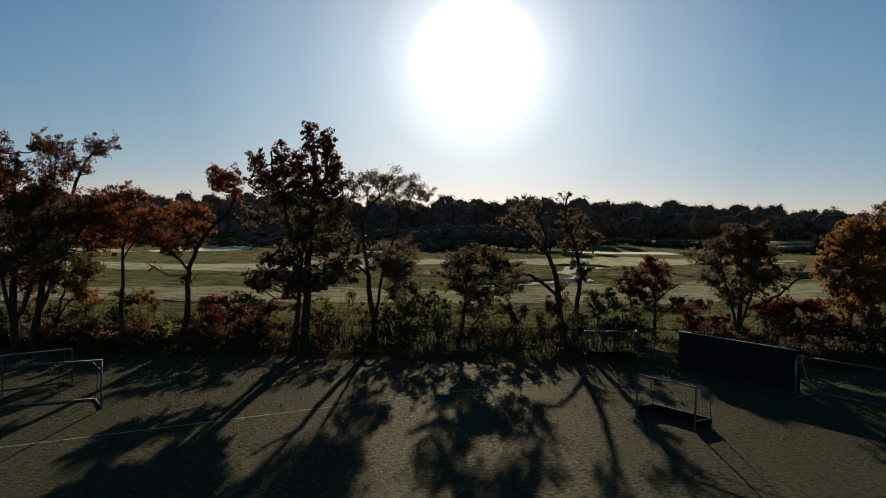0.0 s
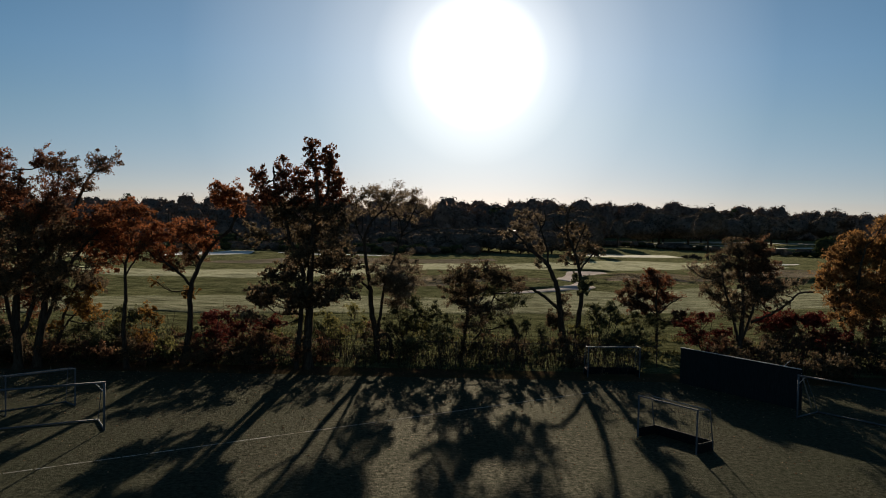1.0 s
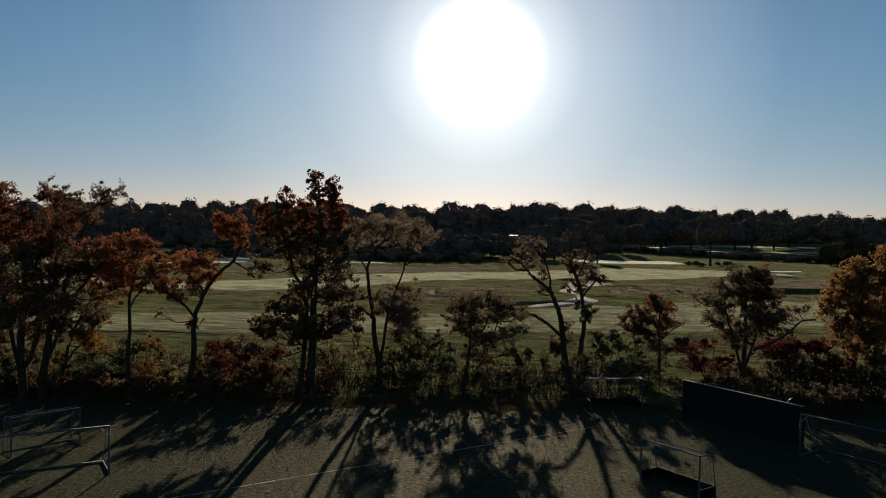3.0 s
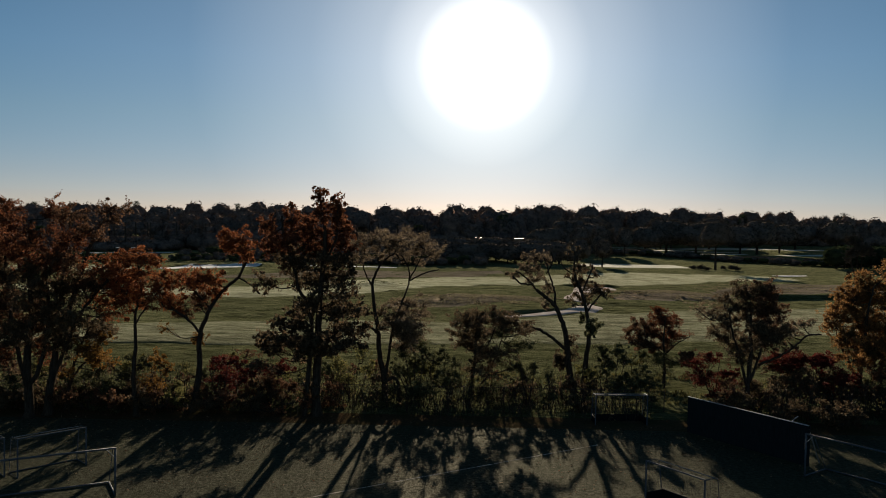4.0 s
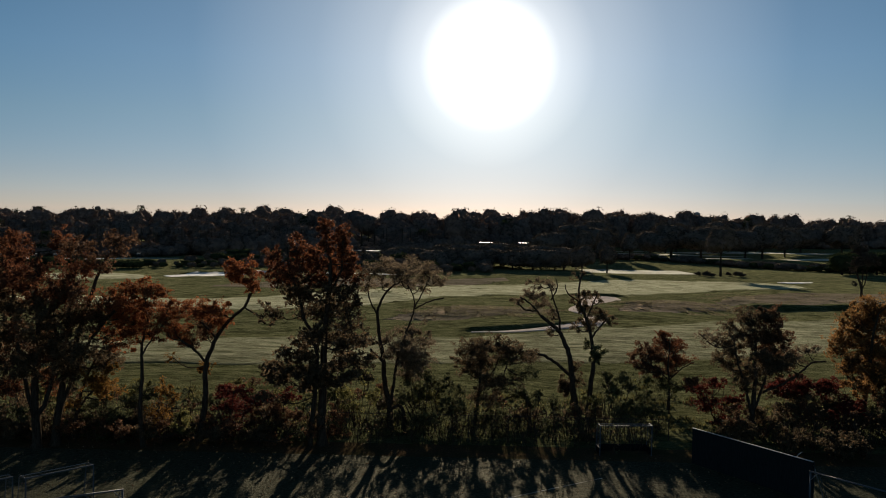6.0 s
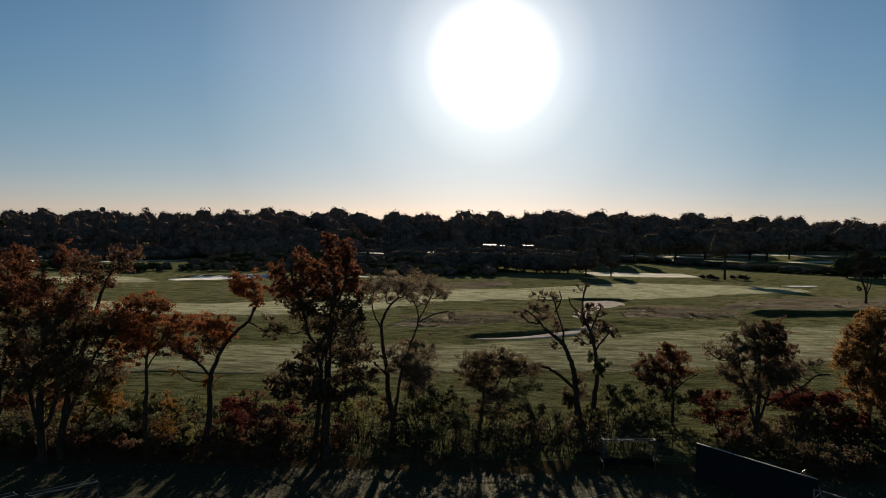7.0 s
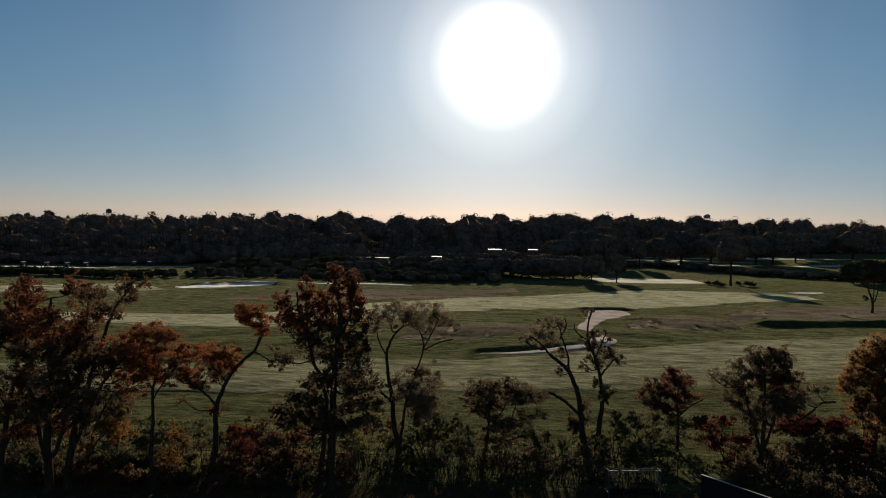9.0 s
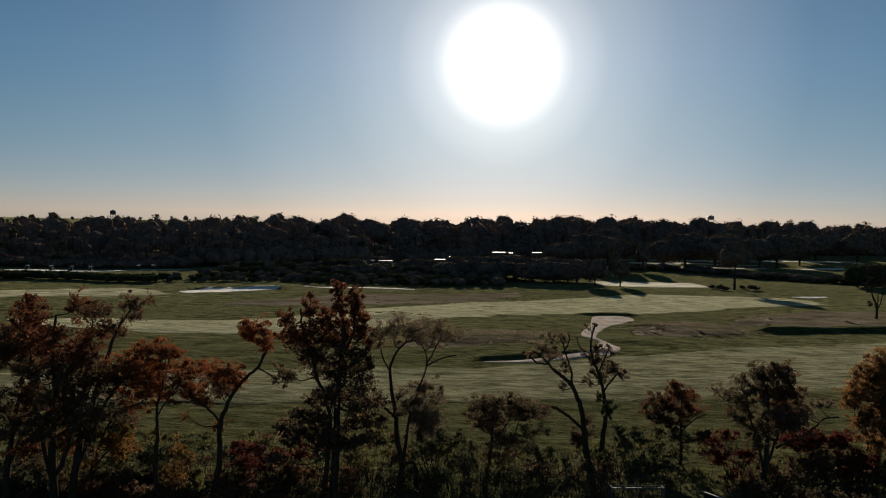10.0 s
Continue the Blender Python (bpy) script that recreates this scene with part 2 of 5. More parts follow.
L_TAN = foliage("sparse_tan_leaves", (0.1, 0.075, 0.052), (0.165, 0.122, 0.08), (0.25, 0.19, 0.12), 0.5)
# far wood colours, inner mass most, lightened in place of distance haze
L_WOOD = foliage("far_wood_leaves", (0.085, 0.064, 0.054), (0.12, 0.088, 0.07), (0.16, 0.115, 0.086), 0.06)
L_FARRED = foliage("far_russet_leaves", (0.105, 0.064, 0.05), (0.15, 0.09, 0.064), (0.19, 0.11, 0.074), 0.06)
L_WOODMASS = foliage("haze_lightened_wood_depth", (0.15, 0.108, 0.09), (0.235, 0.168, 0.135), (0.31, 0.22, 0.17), 0.12, 1.8)
L_INNER = foliage("shade_tree_depth", (0.11, 0.088, 0.073), (0.17, 0.134, 0.108), (0.23, 0.178, 0.135), 0.05, 1.3)
L_GRASS = foliage("dry_grass_blades", (0.045, 0.045, 0.018), (0.085, 0.078, 0.03), (0.14, 0.125, 0.055), 0.45)
L_HEATH = foliage("fescue_blades", (0.09, 0.08, 0.045), (0.15, 0.13, 0.08), (0.22, 0.19, 0.12), 0.5)
L_COURSE = foliage("shade_tree_leaves", (0.06, 0.05, 0.042), (0.09, 0.074, 0.058), (0.12, 0.096, 0.07), 0.06)
L_DEAD = foliage("fallen_leaves", (0.08, 0.05, 0.03), (0.16, 0.1, 0.06), (0.3, 0.21, 0.13), 0.2)
L_EVER = foliage("evergreen_needles", (0.018, 0.028, 0.014), (0.03, 0.042, 0.02), (0.05, 0.06, 0.03), 0.2)

# ---- mesh helpers ----


class Shape:
    """Vertices and faces gathered for one mesh."""

    def __init__(self):
        self.v, self.f = [], []

    def tube(self, path, radii, sides=6):
        first = len(self.v)
        for i, p in enumerate(path):
            a, b = Vector(path[max(i - 1, 0)]), Vector(path[min(i + 1, len(path) - 1)])
            d = (b - a).normalized() if (b - a).length > 1e-6 else Vector((0, 0, 1))
            side = d.cross(Vector((0, 1, 0.001)) if abs(d.y) < 0.9 else Vector((1, 0, 0))).normalized()
            up = side.cross(d)
            r = radii[i] if hasattr(radii, "__len__") else radii
            for k in range(sides):
                w = 2 * math.pi * k / sides
                self.v.append(tuple(Vector(p) + side * (r * math.cos(w)) + up * (r * math.sin(w))))
        for i in range(len(path) - 1):
            for k in range(sides):
                a, b = first + i * sides + k, first + i * sides + (k + 1) % sides
                self.f.append((a, b, b + sides, a + sides))
        self.f.append(tuple(range(first + sides - 1, first - 1, -1)))
        self.f.append(tuple(range(first + (len(path) - 1) * sides, first + len(path) * sides)))
        return self

    def box(self, a, b, m=None):
        first = len(self.v)
        for x in (a[0], b[0]):
            for y in (a[1], b[1]):
                for z in (a[2], b[2]):
                    p = Vector((x, y, z))
                    self.v.append(tuple(m @ p if m else p))
        self.f += [tuple(first + i for i in q) for q in ((0, 1, 3, 2), (4, 6, 7, 5), (0, 4, 5, 1), (2, 3, 7, 6), (0, 2, 6, 4), (1, 5, 7, 3))]
        return self

    def mesh(self, name, mat, smooth=False):
        me = bpy.data.meshes.new(name)
        me.from_pydata(self.v, [], self.f)
        me.materials.append(mat)
        if smooth:
            me.polygons.foreach_set("use_smooth", [True] * len(me.polygons))
        me.update()
        return me


def part(name, shape, mat, parent=None, label="", smooth=False, m=None):
    ob = new(name, shape.mesh(name, mat, smooth))
    if parent:
        ob.parent = parent
    if m is not None:
        ob.matrix_basis = m
    return tagged(ob, label)


def thing(name, x, y, z, label, category, group="", kind="", turn=0):
    ob = new(name)
    ob.empty_display_size = 0.3
    ob.matrix_basis = pose(x, y, z, 0, 0, turn)
    return tagged(ob, label, category, group, kind)


def glide(points, steps=5):
    """Catmull-Rom curve through points of any width."""
    p = np.array(points, float)
    q = np.vstack([2 * p[0] - p[1], p, 2 * p[-1] - p[-2]])
    out = []
    for i in range(1, len(q) - 2):
        for s in range(steps):
            t = s / steps
            out.append(0.5 * (2 * q[i] + (q[i + 1] - q[i - 1]) * t + (2 * q[i - 1] - 5 * q[i] + 4 * q[i + 1] - q[i + 2]) * t ** 2 + (3 * q[i] - q[i - 1] - 3 * q[i + 1] + q[i + 2]) * t ** 3))
    out.append(p[-1])
    return np.array(out)


# ---- ground: one sheet from the playing field over the golf course to the horizon ----


def smooth01(u):
    u = np.clip(u, 0, 1)
    return u * u * (3 - 2 * u)


def bank(x, y, x0, y0, x1, y1, high, fade, soft=4.0):
    """A short steep face towards the field, with the land falling away gently behind it."""
    line = y0 + (y1 - y0) * np.clip((x - x0) / (x1 - x0), 0, 1)
    ends = smooth01((x - x0 + soft) / soft) * smooth01((x1 + soft - x) / soft)
    return high * ends * smooth01((y - line) / 1.6) * np.exp(-np.maximum(0, y - line - 1.6) / fade)


def hump(x, y, cx, cy, rx, ry, high):
    return high * np.exp(-((x - cx) / rx) ** 2 - ((y - cy) / ry) ** 2)


RIPPLES = [(a, w, p, 0.02 * (w / 5) ** 0.7) for a, w, p in zip(np.random.default_rng(77).uniform(0, 3.14, 18), np.random.default_rng(78).uniform(2.6, 11, 18), np.random.default_rng(79).uniform(0, 6.28, 18))]


def ripple(x, y):
    """Small uneven relief of mown ground."""
    return sum(h * np.sin((x * math.cos(a) * 0.55 + y * math.sin(a)) * 6.283 / w + p) for a, w, p, h in RIPPLES)


def land(x, y):
    x, y = np.asarray(x, float), np.asarray(y, float)
    z = -3.2 * smooth01((y - 60) / 270) - 0.0072 * np.maximum(0, y - 640)
    out = smooth01((y - 75) / 30)
    z = z + out * (0.22 * np.sin(x * 0.061 + y * 0.043) + 0.18 * np.sin(x * 0.023 - y * 0.071 + 2) + 0.10 * np.sin(x * 0.17 + 1.3 * np.sin(y * 0.09)))
    z = z + bank(x, y, 3, 125.5, 21, 133, 0.62, 14) + bank(x, y, 28, 195, 37, 197, 0.55, 10) + bank(x, y, 62, 171, 100, 174, 0.95, 26)
    z = z + bank(x, y, -82, 247.5, -58, 251, 0.9, 8) + hump(x, y, 5, 150, 14, 9, 0.7) + hump(x, y, 44, 172, 12, 10, 0.9)
    z = z + hump(x, y, -16, 182, 5, 4, 0.9) + hump(x, y, 30, 150, 9, 6, 0.5)
    return z + ripple(x, y) * smooth01((y - 66) / 12) * (1 - smooth01((y - 270) / 20))


def steps(*stretches):
    out = []
    for a, b, d in stretches:
        out += list(np.arange(a, b, d))
    return np.array(out + [stretches[-1][1]])


GX = steps((-4000, -1000, 500), (-1000, -240, 40), (-240, -60, 4), (-60, 110, 1.6), (110, 260, 5), (260, 1000, 40), (1000, 4000, 500))
GY = steps((-1500, -100, 200), (-100, 20, 10), (20, 57, 2), (57, 65, 0.8), (65, 118, 2), (118, 205, 0.8), (205, 280, 1.6), (280, 520, 8), (520, 1000, 40), (1000, 4600, 300))
gx, gy = np.meshgrid(GX, GY)
GZ = land(gx, gy)


def ground_z(x, y):
    """Height of the ground sheet as it is meshed."""
    i = min(max(int(np.searchsorted(GX, x)) - 1, 0), len(GX) - 2)
    j = min(max(int(np.searchsorted(GY, y)) - 1, 0), len(GY) - 2)
    u, v = (x - GX[i]) / (GX[i + 1] - GX[i]), (y - GY[j]) / (GY[j + 1] - GY[j])
    return float((GZ[j, i] * (1 - u) + GZ[j, i + 1] * u) * (1 - v) + (GZ[j + 1, i] * (1 - u) + GZ[j + 1, i + 1] * u) * v)


sheet = Shape()
sheet.v = np.stack([gx, gy, GZ], -1).reshape(-1, 3).tolist()
nx = len(GX)
sheet.f = [(j * nx + i, j * nx + i + 1, (j + 1) * nx + i + 1, (j + 1) * nx + i) for j in range(len(GY) - 1) for i in range(nx - 1)]
ground = part("ground", sheet, M_FIELD, smooth=True)
ground.data.materials.append(M_LITTER)
ground.data.materials.append(M_ROUGH)
row_mat = [0 if GY[j] < 56.9 else 1 if GY[j] < 60.0 else 2 for j in range(len(GY) - 1)]
ground.data.polygons.foreach_set("material_index", np.repeat(row_mat, nx - 1))
tagged(ground, "thin brownish autumn turf running into rough golf grass", "ground", kind="structure")


def ribbon(name, mat, rows, label, category, across=10, steps_=8, lift=0.07, kind="structure", wobble=0.0, seed=0):
    """A strip laid on the ground: rows of near edge (x, y) and far edge (x, y)."""
    rng = np.random.default_rng(seed)
    line = glide(rows, steps_)
    s = Shape()
    for row in line:
        a, b = row[:2] + rng.normal(0, wobble, 2), row[2:] + rng.normal(0, wobble, 2)
        for k in range(-1, across + 2):
            p = a + (b - a) * min(max(k, -0.5), across + 0.5) / across
            s.v.append((p[0], p[1], ground_z(p[0], p[1]) + (lift * 0.35 if k in (0, across) else lift if 0 < k < across else -0.1)))
    w = across + 3
    s.f = [(i * w + k, (i + 1) * w + k, (i + 1) * w + k + 1, i * w + k + 1) for i in range(len(line) - 1) for k in range(across + 2)]
    return tagged(part(name, s, mat, smooth=True), label, category, kind=kind)


ribbon("upper_fairway", M_FAIRWAY, [(-75, 148, -90, 160), (-43, 149, -50, 171), (-20, 160, -30, 190), (-3.6, 180, -4.4, 220), (15, 191, 19, 239), (29, 199, 47, 258), (45, 203, 65, 265), (68, 216, 92, 267), (87, 229, 103, 258), (100, 241, 103, 243)],
       "pale dew-covered mown fairway of a golf course", "fairway", 26, 12, wobble=0.25, seed=6)
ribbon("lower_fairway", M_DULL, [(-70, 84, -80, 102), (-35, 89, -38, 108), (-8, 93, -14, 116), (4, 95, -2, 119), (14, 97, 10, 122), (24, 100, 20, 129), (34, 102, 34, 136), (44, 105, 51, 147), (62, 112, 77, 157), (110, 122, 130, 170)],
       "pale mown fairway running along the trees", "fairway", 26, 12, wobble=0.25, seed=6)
ribbon("left_green", M_GREEN, [(-160, 200, -170, 222), (-128, 207, -131, 227), (-101, 218, -112, 242), (-90, 226, -98, 247), (-82, 232, -84, 234)], "pale putting green near the far wood", "green", 12, 8)
ribbon("sand_bunker", M_SAND, [(2.2, 123.9, 2.5, 124.6), (6, 123.6, 6, 125.6), (10, 124.4, 10, 127), (15, 126.8, 15, 130.4), (19.5, 129.8, 18.5, 133), (22.6, 132.6, 20.2, 137.0), (25.2, 140.6, 22.6, 145.6), (22.7, 149.5, 20.8, 149.6), (23.4, 155, 20.9, 156), (25.4, 163, 22.3, 163.5), (28.5, 171, 23.8, 168), (32.5, 178, 25.5, 176), (36.5, 187, 28, 190), (36.4, 193, 30.5, 194.6), (35.6, 196, 34.6, 196.4)],
       "pale pinkish sand bunker winding through the rough", "bunker", 8, 8, 0.09)
ribbon("heath_patch", M_HEATH, [(-12, 140, -11, 142), (-3, 139, -3, 154), (5, 141, 5, 159), (13, 146, 13, 158.5), (18, 150, 18, 152)], "brown unmown fescue on a low mound", "rough grass", 10, 14, wobble=0.5, seed=4)
ribbon("heath_patch", M_HEATH, [(31, 158, 31, 161), (37, 157, 36, 173), (45, 160, 46, 183), (52, 165, 53, 178), (57, 170, 57, 172)], "brown unmown fescue on a low mound", "rough grass", 10, 14, wobble=0.5, seed=4)
ribbon("heath_patch", M_HEATH, [(56, 180, 56, 182), (66, 176, 66, 198), (80, 177, 80, 206), (96, 178, 98, 216), (125, 180, 130, 220)], "brown unmown fescue above a turf bank", "rough grass", 12, 14, wobble=0.5, seed=5)
ribbon("heath_patch", M_HEATH, [(-60, 205, -60, 215), (-30, 210, -35, 238), (0, 226, -8, 252), (15, 250, 15, 262)], "brown dry grass beside the fairway", "rough grass", 10, 14, wobble=0.5, seed=4)
ribbon("sand_bunker", M_PALE_SAND, [(-84, 240, -84, 242), (-79, 237.5, -79, 249), (-72, 239, -72, 250.5), (-65, 243, -65, 252.5), (-58, 250, -57, 253.5)], "white sand bunker with a shaded face", "bunker", 8, 8, 0.09)
ribbon("sand_bunker", M_PALE_SAND, [(-52, 263, -52, 265), (-42, 265, -42, 268), (-33, 266, -33, 270), (-24, 264.5, -24, 268), (-17, 262, -17, 264)], "narrow bright bunker at the end of the brown grass", "bunker", 6, 8, 0.08)
ribbon("sand_bunker", M_PALE_SAND, [(102, 268.8, 102.5, 270), (108, 268, 108.5, 273), (114.5, 271.5, 114.3, 273)], "small bright bunker beside the fairway end", "bunker", 6, 8, 0.08)

# strips laid where sun falls between the trees, their brightness in the material
for rows_, what in (([(47, 303, 47, 325), (66, 300, 66, 328), (86, 302, 84, 322)], "dewy lawn painted sunlit between trees"),
                    ([(60, 424, 60, 430), (95, 422, 95, 432), (150, 428, 150, 434)], "strip of dewy lawn painted sunlit far off"),
                    ([(62, 452, 62, 458), (100, 455, 100, 470), (160, 462, 158, 468)], "strip of dewy lawn painted sunlit under far trees"),
                    ([(64, 486, 64, 490), (130, 492, 128, 508), (190, 500, 186, 530), (240, 520, 238, 528)], "broad dewy lawn painted sunlit at the edge of the wood"),
                    ([(168, 430, 168, 440), (195, 434, 192, 452), (232, 446, 228, 456)], "dewy lawn painted sunlit beside the evergreen row"),
                    ([(-60, 392, -60, 397), (-48, 394, -48, 402), (-37, 398, -37, 404)], "small lawn painted sunlit at the wood's edge"),
                    ([(-95, 322, -94, 326), (-84, 336, -86, 341), (-70, 372, -74, 377), (-56, 384, -58, 389)], "winding strip of grass painted sunlit by the wood")):
    ribbon("sunlit_dewy_lawn", M_SUNLIT_DEW, rows_, what, "lawn", 6, 10, 0.06)
ribbon("cart_path", M_PATH, [(-178, 316, -180, 324), (-160, 321.5, -162, 329), (-146, 325.6, -148, 330.5), (-126, 333.5, -127, 336), (-112, 338, -113, 340)], "pale straight cart path in front of the wood", "path", 4, 10, 0.06)

chalk = Shape()
for i in range(44):
    a, b = Vector((-34, 23.9)).lerp(Vector((9.5, 53.2)), i / 44), Vector((-34, 23.9)).lerp(Vector((9.5, 53.2)), (i + 0.93) / 44)
    side = Vector((-0.559, 0.829)) * 0.05
    first = len(chalk.v)
    chalk.v += [(p.x, p.y, 0.006) for p in (a - side, b - side, b + side, a + side)]
    chalk.f.append((first, first + 1, first + 2, first + 3))
tagged(part("painted_line", chalk, M_CHALK), "worn white painted line across the turf", "line", kind="structure")

# ---- trees ----


def leaves(centres, size, rng, flat=0.0):
    """Pointed folded leaves, four corners each, as arrays of corners and faces."""
    n = len(centres)
    d = rng.normal(0, 1, (n, 3))
    d[:, 2] *= 1 - flat
    d /= np.linalg.norm(d, axis=1, keepdims=True)
    e = np.cross(d, rng.normal(0, 1, (n, 3)))
    e /= np.linalg.norm(e, axis=1, keepdims=True) + 1e-9
    s = size * rng.uniform(0.6, 1.3, (n, 1))
    bend = np.cross(d, e) * s * 0.15
    c = np.asarray(centres)
    v = np.stack([c - d * s * 0.5, c + e * s * 0.32 + bend, c + d * s * 0.5, c - e * s * 0.32 + bend], 1).reshape(-1, 3)
    return v


def leaf_mesh(name, corners, mat):
    me = bpy.data.meshes.new(name)
    n = len(corners) // 4
    me.vertices.add(n * 4)
    me.vertices.foreach_set("co", np.ascontiguousarray(corners, dtype=np.float32).ravel())
    me.loops.add(n * 4)
    me.loops.foreach_set("vertex_index", np.arange(n * 4, dtype=np.int32))
    me.polygons.add(n)
    me.polygons.foreach_set("loop_start", np.arange(0, n * 4, 4, dtype=np.int32))
    me.materials.append(mat)
    me.update(calc_edges=True)
    me.validate()
    return me


def tree(name, x, y, stems, clumps, mats, label, seed, thick=0.16, leaf=0.13, fill=1.0, category="tree", group="trees along the field", loose=1.0):
    """stems: curves of (sideways, height) from the foot; clumps: (sideways, height, half width, half height, fullness, which leaves)."""
    rng = np.random.default_rng(seed)
    if category == "bush":
        fill *= 1.25
    z0 = ground_z(x, y)
    foot = thing(name, x, y, z0, label, category, group)
    nodes = []
    top = max(p[1] for s in stems for p in s)
    for i, stem in enumerate(stems):
        dy = rng.uniform(-0.5, 0.5) if i else 0.0
        pts = [(p[0], dy * k / len(stem) * 2 + rng.normal(0, 0.04), p[1]) for k, p in enumerate(stem)]
        if i == 0:
            pts[0] = (pts[0][0], 0.0, -0.25)
        line = glide(pts, 5)
        line[1:-1] += rng.normal(0, 0.025, (len(line) - 2, 3))
        r = [max(0.028, 1.3 * thick * (1.0 if i == 0 else 0.58) * (1 - 0.76 * max(p[2], 0) / top)) for p in line]
        if i == 0:
            r[0] *= 1.6
            r[1] *= 1.2
        part("limb" if i else "trunk", Shape().tube([tuple(p) for p in line], r, 7), M_BARK, foot, "" if i else "dark bare trunk", True)
        nodes += [np.array(p) for p in line[2:]]
    nodes = np.array(nodes)
    twiggy = Shape()
    crowns = [[] for _ in mats]
    for cx, cz, rx, rz, full, which in clumps:
        c = np.array([cx, rng.uniform(-1.9, 1.9) * min(rx + 0.3, 1.6), cz])
        gap = np.linalg.norm(nodes - c, axis=1) + np.maximum(0, nodes[:, 2] - cz + 0.2) * 2.0
        a = nodes[int(np.argmin(gap))]
        mid = (a + c) / 2 + np.array([0, 0, -0.15 * np.linalg.norm(c - a)]) + rng.normal(0, 0.08, 3)
        bough = glide([a, mid, c], 4)
        twiggy.tube([tuple(p) for p in bough], list(np.linspace(0.05, 0.024, len(bough))), 5)
        rx, rz = rx * 1.08, rz * 1.3
        reach = np.array([rx, min(rx, 1.6), rz])
        sprays = int(8 + 20 * rx * rz * max(full, 0.45))
        per = max(4.0, 0.8 * fill * full * 1750 * rx * rz * (0.14 / leaf) ** 2 / sprays)
        wave, phase = rng.normal(0, 1.6, (2, 3)), rng.uniform(0, 6.28, 2)
        spread = (0.75 + 0.25 * loose) * min(max((rx * rz) ** 0.5, 0.6), 1.15)
        for _ in range(sprays):
            u = rng.normal(0, 1, 3)
            u /= np.linalg.norm(u)
            bulge = 0.9 + 0.17 * math.sin(u @ wave[0] * 2 + phase[0]) + 0.13 * math.sin(u @ wave[1] * 3 + phase[1])
            end = c + u * reach * rng.uniform(0.04, 1.0) ** 0.45 * bulge
            start = bough[rng.integers(len(bough) // 2, len(bough))]
            bend = (start + end) / 2 + rng.normal(0, 0.09, 3) * rx
            twig = glide([start, bend, end], 2)
            twiggy.tube([tuple(p) for p in twig], list(np.linspace(0.017, 0.006, len(twig))), 3)
            # a ragged, nearly level spray of leaves at the twig's end, and a few along the twig
            k = int(per * rng.gamma(3.0, 0.33)) + 2
            wide = spread * rng.uniform(0.13, 0.36)
            round_, away = rng.uniform(0, 6.28, k), wide * np.sqrt(rng.uniform(0, 1, k))
            tilt = rng.normal(0, 0.35, 2)
            flat = np.stack([away * np.cos(round_), away * np.sin(round_)], 1)
            crowns[which].append(np.column_stack([flat, flat @ tilt + rng.normal(0, 0.22 * wide + 0.02, k)]) + end)
            t = rng.uniform(0.4, 1.0, (k // 4, 1))
            crowns[which].append(start * (1 - t) ** 2 + bend * 2 * t * (1 - t) + end * t ** 2 + rng.normal(0, 0.06, (k // 4, 3)))
    tagged(part("twig_spray", twiggy, M_BARK, foot), kind="stuff")
    for spots, mat in zip(crowns, mats):
        if spots:
            crown = new("crown", leaf_mesh("crown", leaves(np.concatenate(spots), leaf, rng), mat))
            crown.parent = foot
    return foot


def tiers(rows, seed, flat=1.0):
    """Leaf clumps spread over levels of a crown: rows of (height, from, to, how many, fullness, which leaves)."""
    rng = np.random.default_rng(seed)
    out = []
    for high, a, b, many, full, which in rows:
        for x in np.linspace(a, b, many) + rng.normal(0, 0.14, many):
            wide = max(0.7, (b - a) / many * 1.05) * rng.uniform(0.85, 1.2)
            out.append((x, high + rng.normal(0, 0.18), min(wide, 1.8), rng.uniform(0.7, 1.05) * flat, full * rng.uniform(0.85, 1.2), which))
    return out


tree("autumn_tree", -28.99, 57.0,
     [[(-0.00, -0.60), (0.04, 1.53), (-0.11, 4.03), (0.20, 7.49), (0.01, 10.92), (0.20, 13.58)],
      [(0.04, 1.53), (-0.76, 4.79), (-1.52, 8.60), (-1.70, 12.41)],
      [(0.04, 2.11), (0.77, 3.66), (1.34, 7.13), (0.96, 10.94)]],
     tiers([(14.0, -2.0, 1.2, 3, 0.65, 0), (13.3, -3.2, -1.4, 2, 0.6, 0), (12.2, -2.9, 2.9, 5, 0.55, 0), (11.1, -2.4, 2.4, 4, 0.65, 0), (10.4, -0.8, 1.4, 2, 0.7, 0), (8.7, -0.9, 1.4, 3, 0.7, 1),
            (7.6, -2.2, 1.4, 3, 0.65, 1), (6.1, -2.5, 1.0, 3, 0.65, 1), (4.5, -1.8, 0.2, 2, 0.6, 0), (3.1, -0.3, 0.3, 1, 0.45, 2)], 200),
     [L_MAROON, L_RUST, L_GREEN], "tall multi-stemmed tree with rust-red autumn leaves beside the fence", 100, thick=0.26, leaf=0.145, loose=1.25)
